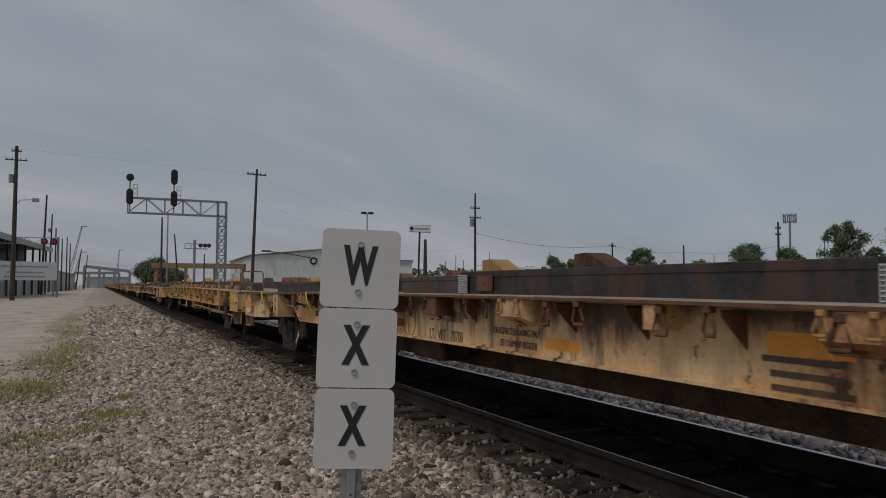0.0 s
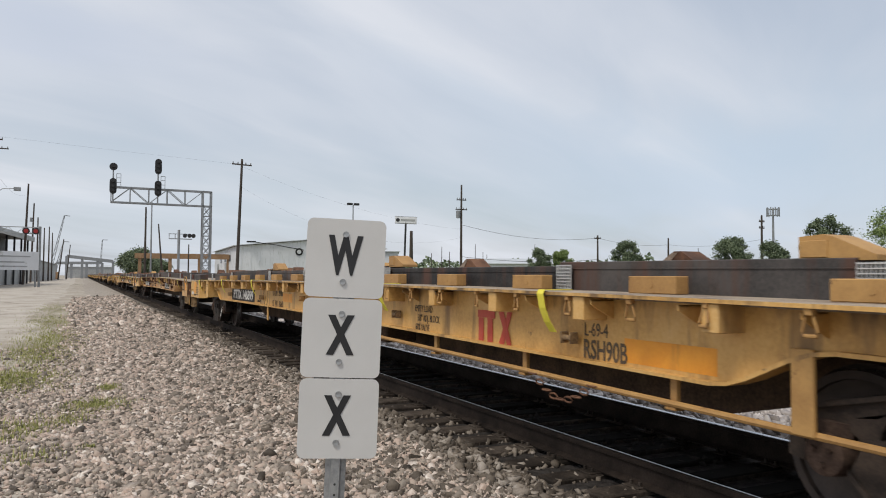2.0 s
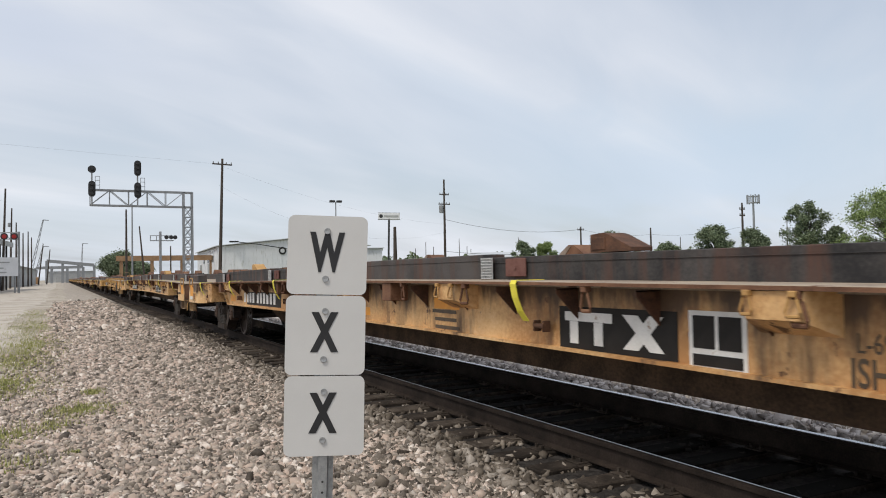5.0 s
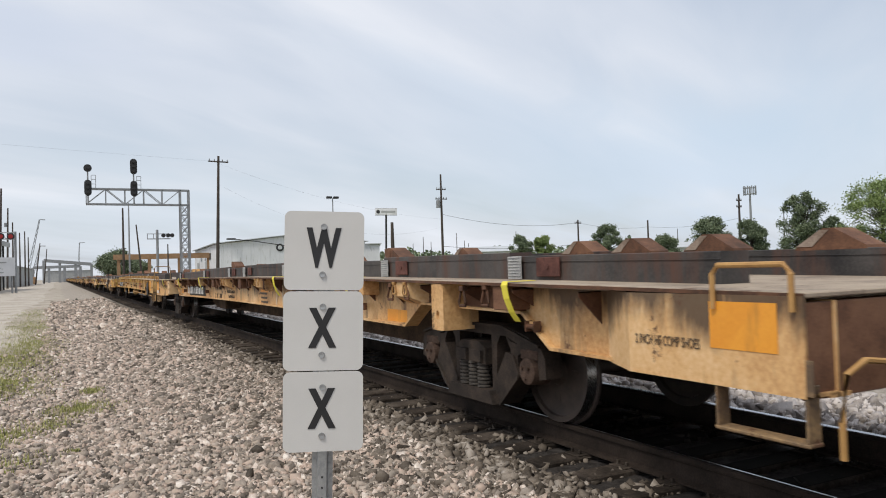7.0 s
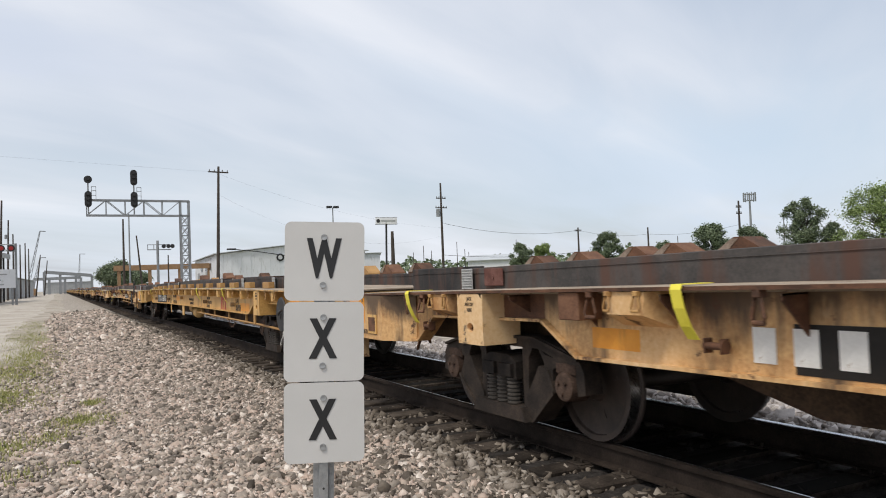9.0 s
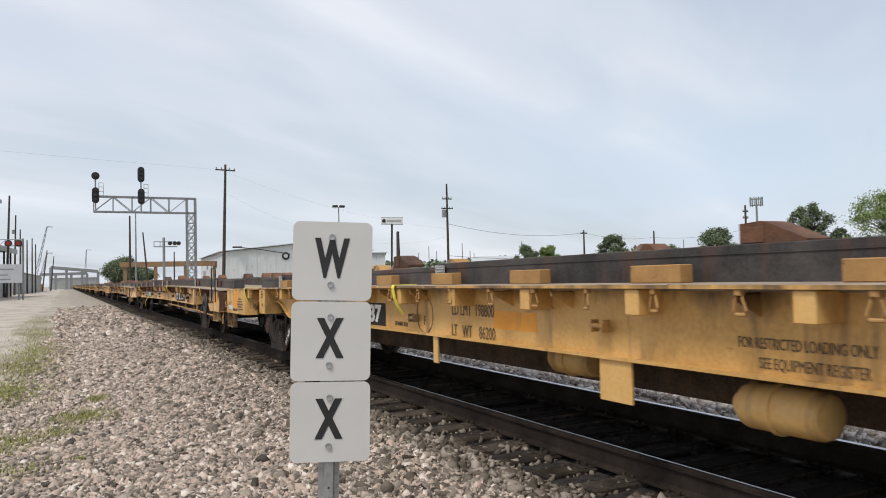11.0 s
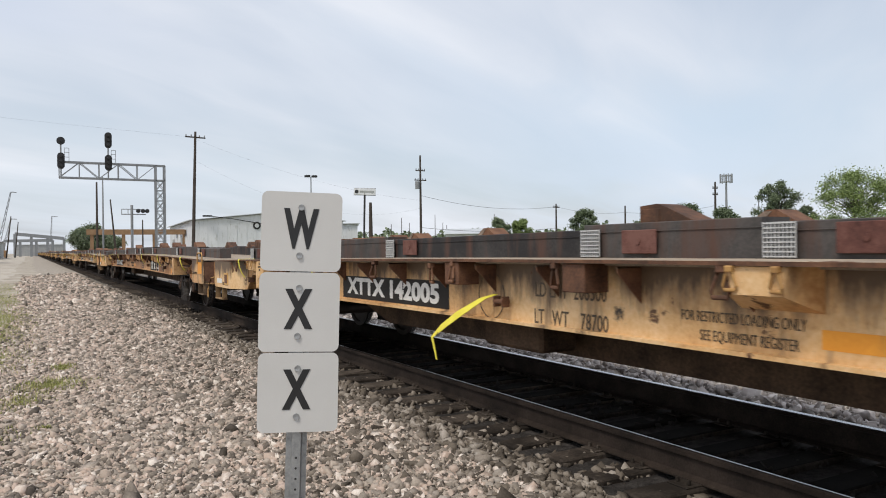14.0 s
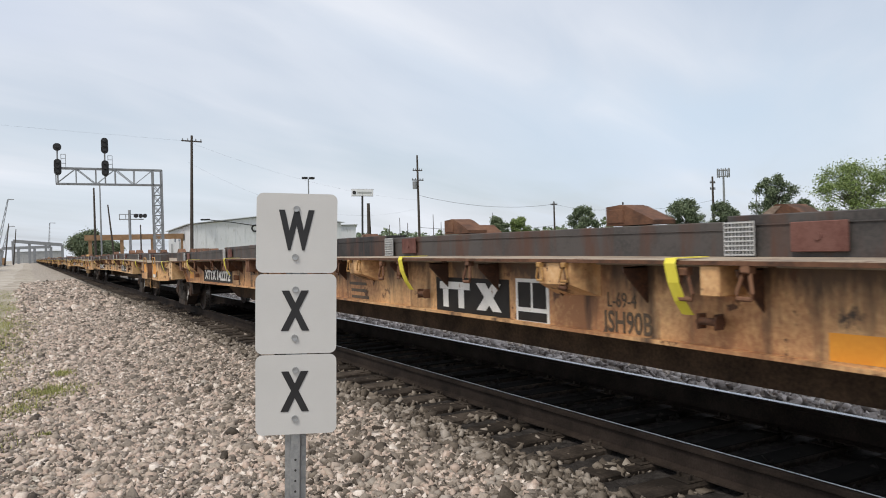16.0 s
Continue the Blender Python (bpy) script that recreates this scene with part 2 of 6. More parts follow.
lattice_back = surface("dark_panel_back", [(0.02, 0.02, 0.02), (0.05, 0.05, 0.05)], 0.8, 0, 9, 80, 0.1)
rail_side = surface("brown_rail_steel", [(0.012, 0.009, 0.0075), (0.027, 0.020, 0.016), (0.046, 0.034, 0.027)], 0.88, 0.0, 3, 60, 0.25, spec=0.15)
# timber blackened for oil and for the cars' shade between the rails
oil_shade_timber = surface("oil_soaked_timber", [(0.010, 0.009, 0.0083), (0.019, 0.017, 0.015)], 0.85, 0, 4, 40, 0.4, spec=0.03)
sleeper_mat = surface("weathered_timber", [(0.022, 0.018, 0.015), (0.05, 0.04, 0.033), (0.095, 0.078, 0.064)], 0.9, 0, 4, 40, 0.6, per_object=0.25, spec=0.1)
stone_mat = surface("crushed_stone", [(0.06, 0.05, 0.042), (0.195, 0.165, 0.138), (0.37, 0.315, 0.265), (0.45, 0.345, 0.285), (0.70, 0.635, 0.57)], 0.9, 0, 6, 70, 0.35, island=0.8, spec=0.2)
pale_stone = surface("pale_crushed_stone", [(0.15, 0.132, 0.12), (0.30, 0.27, 0.25), (0.43, 0.39, 0.37), (0.60, 0.555, 0.53)], 0.9, 0, 6, 70, 0.35, island=0.8, spec=0.2)
# bed tone kept dark, so gaps between the scattered stones look shaded
bed_mat = surface("ballast_bed", [(0.06, 0.052, 0.042), (0.17, 0.15, 0.125), (0.30, 0.265, 0.22)], 0.95, 0, 14, 38, 0.9, specks=[((0.46, 0.42, 0.38), 22, 0.60)], dist=0.05, spec=0.15)
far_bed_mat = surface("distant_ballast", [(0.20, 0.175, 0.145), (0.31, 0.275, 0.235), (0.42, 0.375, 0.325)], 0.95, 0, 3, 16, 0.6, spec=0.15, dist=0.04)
# near-black ballast: oil, and the shade under the cars put into the colour
oil_shade_mat = surface("oily_ballast", [(0.024, 0.022, 0.021), (0.042, 0.038, 0.036), (0.066, 0.06, 0.056)], 0.9, 0, 9, 34, 0.9, dist=0.05, spec=0.03)
grimy_stone = surface("grimy_crushed_stone", [(0.045, 0.037, 0.03), (0.125, 0.104, 0.084), (0.21, 0.178, 0.146), (0.36, 0.32, 0.28)], 0.9, 0, 6, 70, 0.35, island=0.8, spec=0.15)
# loose stones in the same black, oil and painted shade together
oil_shade_stone = surface("oily_stone", [(0.018, 0.0165, 0.016), (0.036, 0.033, 0.030), (0.06, 0.055, 0.05)], 0.85, 0, 6, 70, 0.3, island=0.7, spec=0.03)
dirt_mat = surface("packed_dirt", [(0.26, 0.225, 0.18), (0.36, 0.32, 0.27), (0.45, 0.41, 0.355)], 0.97, 0, 0.28, 9, 0.5, specks=[((0.20, 0.18, 0.145), 0.5, 0.57), ((0.12, 0.15, 0.05), 0.16, 0.60)], dist=0.04, spec=0.1)
road_mat = surface("pale_gravel_road", [(0.31, 0.275, 0.23), (0.41, 0.37, 0.32), (0.48, 0.44, 0.39)], 0.97, 0, 0.45, 12, 0.4, specks=[((0.25, 0.22, 0.185), 0.7, 0.58)], dist=0.03, spec=0.1)
grass_mat = surface("spring_grass", [(0.17, 0.19, 0.05), (0.28, 0.285, 0.09), (0.42, 0.39, 0.18)], 0.85, 0, 2, 20, 0.1, island=0.8)
field_mat = surface("mown_field", [(0.09, 0.105, 0.04), (0.15, 0.165, 0.07), (0.24, 0.225, 0.12)], 0.95, 0, 0.15, 3, 0.4, dist=0.08)
# greens greyed, to put distance haze into the leaf colour
leaf_mat = surface("tree_leaves", [(0.085, 0.115, 0.065), (0.135, 0.175, 0.095), (0.195, 0.235, 0.135)], 0.6, 0, 0.5, 9, 0.0, island=0.75)
light_leaf = surface("fresh_tree_leaves", [(0.11, 0.155, 0.05), (0.18, 0.245, 0.075), (0.26, 0.325, 0.11)], 0.6, 0, 0.5, 9, 0.0, island=0.75)
bark_mat = surface("grey_bark", [(0.05, 0.042, 0.034), (0.12, 0.10, 0.085)], 0.95, 0, 3, 30, 0.8, dist=0.03)
sign_white = surface("white_sheeting", [(0.515, 0.51, 0.495), (0.575, 0.57, 0.555)], 0.42, 0, 2.5, 220, 0.03, specks=[((0.50, 0.49, 0.46), 60, 0.735)])
sign_black = surface("black_sign_film", [(0.010, 0.010, 0.011), (0.018, 0.018, 0.02)], 0.45, 0, 9, 150, 0.03, specks=[((0.6, 0.6, 0.6), 30, 0.76)])
galv = surface("galvanised_steel", [(0.24, 0.25, 0.255), (0.36, 0.37, 0.375), (0.45, 0.455, 0.46)], 0.5, 0.75, 14, 90, 0.15)
hole_dark = surface("punched_hole", [(0.02, 0.02, 0.02), (0.05, 0.05, 0.05)], 0.9, 0, 9, 60, 0.0)
pole_mat = surface("tarred_pole_wood", [(0.035, 0.028, 0.023), (0.075, 0.06, 0.05)], 0.95, 0, 2, 25, 0.5)
grey_metal = surface("weathered_grey_metal", [(0.20, 0.21, 0.22), (0.31, 0.32, 0.33)], 0.55, 0.4, 3, 40, 0.1)
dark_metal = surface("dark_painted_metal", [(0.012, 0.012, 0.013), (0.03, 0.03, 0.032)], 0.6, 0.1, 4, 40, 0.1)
wall_white = surface("white_metal_cladding", [(0.62, 0.63, 0.65), (0.72, 0.73, 0.75)], 0.6, 0.0, 0.4, 14, 0.05, streaks=((0.40, 0.40, 0.38), 0.4))
wall_grey = surface("grey_metal_cladding", [(0.30, 0.31, 0.31), (0.40, 0.41, 0.41)], 0.65, 0.1, 0.4, 14, 0.05, streaks=((0.2, 0.19, 0.17), 0.5))
roof_mat = surface("pale_metal_roof", [(0.45, 0.47, 0.48), (0.58, 0.60, 0.61)], 0.5, 0.3, 0.5, 12, 0.05)
brown_beam = surface("brown_painted_girder", [(0.22, 0.13, 0.065), (0.32, 0.20, 0.11)], 0.8, 0, 1.5, 20, 0.2)
pale_wash = surface("faded_pale_spray", [(0.50, 0.36, 0.22), (0.62, 0.50, 0.36)], 0.7, 0, 4, 40, 0.1)
brown_wash = surface("faded_brown_spray", [(0.28, 0.18, 0.10), (0.38, 0.25, 0.14)], 0.7, 0, 4, 40, 0.1)
window_mat = surface("dark_window_glass", [(0.02, 0.025, 0.03), (0.05, 0.055, 0.06)], 0.15, 0.0, 2, 20, 0.0)
red_glow = bpy.data.materials.new("red_signal_lamp")
red_glow.use_nodes = True
red_glow.node_tree.nodes["Principled BSDF"].inputs["Base Color"].default_value = (0.22, 0.012, 0.012, 1)
red_glow.node_tree.nodes["Principled BSDF"].inputs["Emission Color"].default_value = (0.9, 0.03, 0.02, 1)
red_glow.node_tree.nodes["Principled BSDF"].inputs["Emission Strength"].default_value = 0.05


# ---- mesh tools ----
class Geo:
    """Gathers verts and faces of one mesh."""

    def __init__(self):
        self.v, self.f = [], []

    def add(self, verts, faces):
        o = len(self.v)
        self.v += [tuple(p) for p in verts]
        self.f += [tuple(o + i for i in f) for f in faces]
        return self

    def box(self, x0, y0, z0, x1, y1, z1, b=0.0, m=None):
        lo, hi = (min(x0, x1), min(y0, y1), min(z0, z1)), (max(x0, x1), max(y0, y1), max(z0, z1))
        b = min(b, *(0.45 * (h - l) for l, h in zip(lo, hi)))
        if b <= 0:
            vs = [Vector((x, y, z)) for x in (lo[0], hi[0]) for y in (lo[1], hi[1]) for z in (lo[2], hi[2])]
            fs = [(0, 1, 3, 2), (4, 6, 7, 5), (0, 4, 5, 1), (2, 3, 7, 6), (0, 2, 6, 4), (1, 5, 7, 3)]
        else:
            vs, at = [], {}
            for sx in (0, 1):
                for sy in (0, 1):
                    for sz in (0, 1):
                        s = (sx, sy, sz)
                        for a in range(3):
                            at[s, a] = len(vs)
                            vs.append(Vector([(hi[k] if s[k] else lo[k]) + (0 if k == a else (-b if s[k] else b)) for k in range(3)]))
            fs = []
            ring = ((0, 0), (0, 1), (1, 1), (1, 0))
            for a in range(3):
                o = [k for k in range(3) if k != a]
                for s in (0, 1):
                    q = []
                    for p in ring:
                        c = [0, 0, 0]
                        c[a], c[o[0]], c[o[1]] = s, p[0], p[1]
                        q.append(at[tuple(c), a])
                    fs.append(tuple(q))
                for p in ring:
                    c0, c1 = [0, 0, 0], [0, 0, 0]
                    c0[o[0]], c0[o[1]], c1[o[0]], c1[o[1]], c1[a] = p[0], p[1], p[0], p[1], 1
                    fs.append((at[tuple(c0), o[0]], at[tuple(c1), o[0]], at[tuple(c1), o[1]], at[tuple(c0), o[1]]))
            for s in [(x, y, z) for x in (0, 1) for y in (0, 1) for z in (0, 1)]:
                fs.append(tuple(at[s, a] for a in range(3)))
        if m is not None:
            vs = [m @ p for p in vs]
        return self.add(vs, fs)

    def tube(self, pts, r, n=8, closed=False):
        pts = [Vector(p) for p in pts]
        rs = r if isinstance(r, (list, tuple)) else [r] * len(pts)
        vs, k = [], len(pts)
        for i, p in enumerate(pts):
            a, c = pts[(i - 1) % k] if (i or closed) else p, pts[(i + 1) % k] if (i < k - 1 or closed) else p
            d = (c - a).normalized()
            u = d.cross(Vector((0, 0, 1)) if abs(d.z) < 0.9 else Vector((1, 0, 0))).normalized()
            w = d.cross(u)
            vs += [p + rs[i] * (math.cos(6.2832 * j / n) * u + math.sin(6.2832 * j / n) * w) for j in range(n)]
        fs = []
        for i in range(k if closed else k - 1):
            for j in range(n):
                i2, j2 = (i + 1) % k, (j + 1) % n
                fs.append((i * n + j, i * n + j2, i2 * n + j2, i2 * n + j))
        if not closed:
            fs += [tuple(range(n - 1, -1, -1)), tuple((k - 1) * n + j for j in range(n))]
        return self.add(vs, fs)

    def prism(self, poly, x0, x1):
        """A polygon in y, z drawn out along x."""
        k = len(poly)
        vs = [(x0, y, z) for y, z in poly] + [(x1, y, z) for y, z in poly]
        return self.add(vs, [tuple(range(k)), tuple(range(2 * k - 1, k - 1, -1))] + [(i, k + i, k + (i + 1) % k, (i + 1) % k) for i in range(k)])

    def lathe(self, prof, n, axis="x", at=(0, 0, 0)):
        """prof: (along, radius) pairs."""
        vs, k = [], len(prof)
        for j in range(n):
            c, s = math.cos(6.2832 * j / n), math.sin(6.2832 * j / n)
            for a, r in prof:
                p = {"x": (a, r * c, r * s), "y": (r * c, a, r * s), "z": (r * c, r * s, a)}[axis]
                vs.append((p[0] + at[0], p[1] + at[1], p[2] + at[2]))
        fs = [(j * k + i, j * k + i + 1, (j + 1) % n * k + i + 1, (j + 1) % n * k + i) for j in range(n) for i in range(k - 1)]
        if prof[0][1] > 1e-6:
            fs.append(tuple(j * k for j in range(n)))
        if prof[-1][1] > 1e-6:
            fs.append(tuple(j * k + k - 1 for j in range(n)))
        return self.add(vs, fs)

    def mesh(self, name, mat, smooth=True, fix=True):
        me = bpy.data.meshes.new(name)
        me.from_pydata(self.v, [], self.f)
        if fix:
            bm = bmesh.new()
            bm.from_mesh(me)
            bmesh.ops.recalc_face_normals(bm, faces=bm.faces)
            bm.to_mesh(me)
            bm.free()
        me.materials.append(mat)
        if smooth:
            me.polygons.foreach_set("use_smooth", [True] * len(me.polygons))
            me.set_sharp_from_angle(angle=radians(34))
        return me


def part(name, data, parent=None, label="", at=(0, 0, 0), turn=(0, 0, 0)):
    ob = new(name, data)
    ob.matrix_basis = pose(*at, *turn)
    ob.parent = parent
    if label:
        ob["label"] = label
    return ob


def thing(name, label, category, at=(0, 0, 0), turn=(0, 0, 0), data=None, group="", kind=""):
    ob = new(name, data)
    ob.matrix_basis = pose(*at, *turn)
    return tagged(ob, label, category, group, kind)


def letters(body, size, mat, squeeze=1.0, bold=0.0, space=1.0):
    """Flat lettering as a mesh, centred, in its own x-y plane."""
    c = bpy.data.curves.new("lettering", "FONT")
    c.body, c.size, c.align_x, c.align_y, c.extrude, c.offset, c.space_character = body, size / 0.69, "CENTER", "CENTER", 0.0015, bold, space
    c.resolution_u = 3
    ob = new("lettering", c)
    bpy.context.view_layer.update()
    me = bpy.data.meshes.new_from_object(ob.evaluated_get(bpy.context.evaluated_depsgraph_get()))
    bpy.data.objects.remove(ob)
    bpy.data.curves.remove(c)
    for v in me.vertices:
        v.co.x *= squeeze
    me.materials.clear()
    me.materials.append(mat)
    return me


def place(bearing, dist):
    """A spot on the plan, by its bearing east of the line of track."""
    return dist * math.sin(radians(bearing)), dist * math.cos(radians(bearing))


def rise(elev, dist):
    return EYE + dist * math.tan(radians(elev))


EYE = 1.40
TRACK_X = 4.68
GROUND = -0.36


# ---- ground, ballast and track ----
def relief(x, y):
    return 0.018 * noise.noise((x * 0.9, y * 0.9, 0.3)) + 0.03 * noise.noise((x * 0.17, y * 0.17, 4.0))


def bed_height(x):
    pts = ((-3000, GROUND), (0.3, GROUND), (1.4, GROUND + 0.02), (2.95, -0.215), (3.3, -0.235), (6.1, -0.235), (6.6, -0.215), (8.6, GROUND), (3000, GROUND))
    for (a, za), (b, zb) in zip(pts, pts[1:]):
        if a <= x <= b:
            return za + (zb - za) * (x - a) / (b - a)
    return GROUND


def ground():
    xs = [-3000, -900, -300, -120, -60, -30, -18, -13, -9.5, -8, -6.5, -5, -3.8, -2.8, -1.6, -1, -0.5, 0, 0.35, 0.7, 1.05, 1.4, 1.8, 2.2, 2.6, 2.95, 3.3, 3.9, 4.68, 5.4, 6.0, 6.6, 7.2, 7.9, 8.6, 10.5, 14, 20, 30, 60, 120, 300, 900, 3000]
    ys = [-900, -200, -60, -20, -8] + [0.6 * i for i in range(-8, 60)] + [37 + 2.5 * i for i in range(26)] + [110, 130, 160, 200, 260, 340, 450, 600, 900, 1500, 3200]
    # the oil slot also carries the painted shade under the cars
    mats = {"dirt": 0, "road": 1, "bed": 2, "oil": 3, "field": 4, "far": 5}
    wobble = {-9.5: 0.8, -1.6: 0.7, 0.35: 0.35, 10.5: 0.8}
    verts = []
    for y in ys:
        for x in xs:
            xx = x + wobble.get(x, 0) * noise.noise((y * 0.21, x, 1.7)) * 1.6
            far = abs(y) > 150 or abs(x) > 60
            verts.append((xx, y, bed_height(x) + (0 if far or 3.2 < x < 6.2 else relief(xx, y))))
    nx, faces, kinds = len(xs), [], []
    for j in range(len(ys) - 1):
        for i in range(nx - 1):
            faces.append((j * nx + i, j * nx + i + 1, (j + 1) * nx + i + 1, (j + 1) * nx + i))
            m = 0.5 * (xs[i] + xs[i + 1])
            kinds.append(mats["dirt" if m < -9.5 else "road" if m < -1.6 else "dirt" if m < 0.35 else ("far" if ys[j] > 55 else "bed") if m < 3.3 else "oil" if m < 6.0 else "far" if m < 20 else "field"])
    me = bpy.data.meshes.new("ground")
    me.from_pydata(verts, [], faces)
    for m in (dirt_mat, road_mat, bed_mat, oil_shade_mat, field_mat, far_bed_mat):
        me.materials.append(m)
    me.polygons.foreach_set("material_index", kinds)
    me.polygons.foreach_set("use_smooth", [True] * len(faces))
    thing("ground", "dusty gravel road, ballast bed and grassy verge", "ground", data=me, kind="structure")


def rough_block():
    """A block with cut corners, as a base for broken stone."""
    v = np.array([(x, y, z) for x in (-1, 1) for y in (-1, 1) for z in (-1, 1)], float) * 0.72
    f = np.array([(0, 1, 3), (0, 3, 2), (4, 6, 7), (4, 7, 5), (0, 4, 5), (0, 5, 1), (2, 3, 7), (2, 7, 6), (0, 2, 6), (0, 6, 4), (1, 5, 7), (1, 7, 3)])
    return v, f


def scatter(name, label, spots, size, mat, seed):
    """Broken stones at the spots (x, y, z), joined into one mesh."""
    rng = np.random.default_rng(seed)
    base, tri = rough_block()
    n = len(spots)
    v = np.repeat(base[None], n, 0) + rng.uniform(-0.38, 0.38, (n, 8, 3))
    v *= rng.uniform(0.6, 1.35, (n, 1, 3)) * np.array([1.0, 1.0, 0.58])
    a = rng.uniform(0, 6.283, (n, 3))
    for k, (i, j) in enumerate(((0, 1), (1, 2), (0, 1))):
        c, s = np.cos(a[:, k])[:, None], np.sin(a[:, k])[:, None]
        p, q = v[:, :, i].copy(), v[:, :, j].copy()
        v[:, :, i], v[:, :, j] = c * p - s * q, s * p + c * q
    v *= (size * rng.lognormal(0, 0.30, n))[:, None, None]
    v += np.asarray(spots)[:, None, :]
    f = (tri[None] + 8 * np.arange(n)[:, None, None]).reshape(-1)
    me = bpy.data.meshes.new(name)
    me.vertices.add(8 * n)
    me.vertices.foreach_set("co", v.reshape(-1))
    me.loops.add(36 * n)
    me.loops.foreach_set("vertex_index", f.astype(np.int32))
    me.polygons.add(12 * n)
    me.polygons.foreach_set("loop_start", np.arange(0, 36 * n, 3, dtype=np.int32))
    me.update(calc_edges=True)
    me.materials.append(mat)
    return thing(name, label, "gravel", data=me, kind="stuff")


PATCHES = [(-1.0, 14.1, 0.75, 1.5, 2600), (-0.75, 18.5, 0.7, 2.6, 1900), (-0.6, 23, 0.8, 4.5, 2400), (-0.55, 9.7, 0.4, 0.7, 500), (0.24, 11.0, 0.40, 0.5, 900), (0.42, 12.6, 0.16, 0.25, 300), (-0.9, 32, 0.9, 5, 1500), (-0.45, 8.2, 0.35, 0.4, 120), (0.10, 8.3, 0.05, 0.05, 40), (-0.1, 10.1, 0.25, 0.4, 200), (-1.2, 43, 0.9, 7, 900)]


def stones():
    rng = np.random.default_rng(5)

    def spots(x0, x1, y0, y1, count, keep, lift):
        out = []
        for x, y, r in zip(rng.uniform(x0, x1, count), rng.uniform(y0, y1, count), rng.random(count)):
            if r < keep(x, y):
                out.append((x, y, bed_height(x) + relief(x, y) + lift))
        return out

    def verge(x, y):
        if x < -0.13 * y - 1.2:
            return 0
        patch = 0.5 + 0.9 * noise.noise((x * 0.8, y * 0.35, 2.2))
        if y > 20:
            return max(0.0, min(1, 0.5 + 0.9 * (x + 0.1) + 0.4 * (patch - 0.5)))
        lush = max(math.exp(-((x - px) / rx) ** 2 - ((y - py) / ry) ** 2) for px, py, rx, ry, _ in PATCHES)
        return max(0.05, min(1, 0.70 + 0.5 * x + 0.6 * (patch - 0.5))) * (1 - 0.75 * lush)

    def crib(y):
        return abs((y / 0.5) % 1 - 0.5) > 0.24

    scatter("ballast_stones", "loose pale crushed ballast stones beside the track", spots(-2.4, 2.9, 2.6, 14, 80000, verge, 0.004), 0.0245, stone_mat, 1)
    scatter("ballast_stones", "pale crushed ballast stones farther along the track", spots(-3.4, 2.9, 14, 27, 40000, verge, 0.004), 0.033, stone_mat, 2)
    scatter("ballast_stones", "distant pale crushed ballast stones along the track", spots(-2, 2.9, 27, 64, 15000, verge, 0.004), 0.065, stone_mat, 7)
    scatter("ballast_stones", "grimy crushed ballast stones at the sleeper ends", spots(1.0, 3.33, 2.6, 36, 46000, lambda x, y: 1.0 if x > 2.75 else 0.55 * (x - 1.0), 0.0), 0.030, grimy_stone, 8)
    scatter("ballast_stones", "dusty ballast stones packed between the sleeper ends", spots(3.35, 3.85, 1.5, 45, 14000, lambda x, y: crib(y) * 1.0, -0.01), 0.027, grimy_stone, 3)
    scatter("ballast_stones", "pale ballast stones on the far shoulder of the track", spots(6.02, 9.0, 1.5, 42, 17000, lambda x, y: 1.0, 0.012), 0.046, pale_stone, 4)
    scatter("ballast_stones", "oily shade-dark ballast stones along the far sleeper ends", spots(5.5, 6.0, 1.5, 40, 2500, lambda x, y: crib(y) * 1.0, -0.02), 0.034, oil_shade_stone, 10)
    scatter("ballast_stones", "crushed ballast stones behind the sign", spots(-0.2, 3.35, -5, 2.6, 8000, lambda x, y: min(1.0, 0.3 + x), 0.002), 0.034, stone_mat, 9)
    scatter("ballast_stones", "oily shade-dark ballast stones between the rails", spots(4.05, 5.35, 1.5, 26, 6000, lambda x, y: crib(y) * 1.0, 0.0), 0.034, oil_shade_stone, 6)


def grass():
    rng = random.Random(9)
    g = Geo()
    for x, y, rx, ry, n in PATCHES:
        for _ in range(int(n * 1.5)):
            px, py = x + rng.gauss(0, rx * 0.55), y + rng.gauss(0, ry * 0.55)
            h, a, w = rng.uniform(0.025, 0.07), rng.uniform(0, 6.28), rng.uniform(0.003, 0.0075)
            if rng.random() < 0.06:
                h *= 1.8
            z = bed_height(px) + relief(px, py)
            dx, dy = math.cos(a), math.sin(a)
            bend = rng.uniform(0.2, 0.7) * h
            g.add([(px - dy * w, py + dx * w, z), (px + dy * w, py - dx * w, z), (px + dy * w * 0.7 + dx * bend * 0.4, py - dx * w * 0.7 + dy * bend * 0.4, z + h * 0.65), (px - dy * w * 0.7 + dx * bend * 0.4, py + dx * w * 0.7 + dy * bend * 0.4, z + h * 0.65), (px + dx * bend, py + dy * bend, z + h)], [(0, 1, 2, 3), (3, 2, 4)])
    thing("grass", "sparse yellow-green grass tufts growing through the gravel", "grass", data=g.mesh("grass", grass_mat, False, False), kind="stuff")


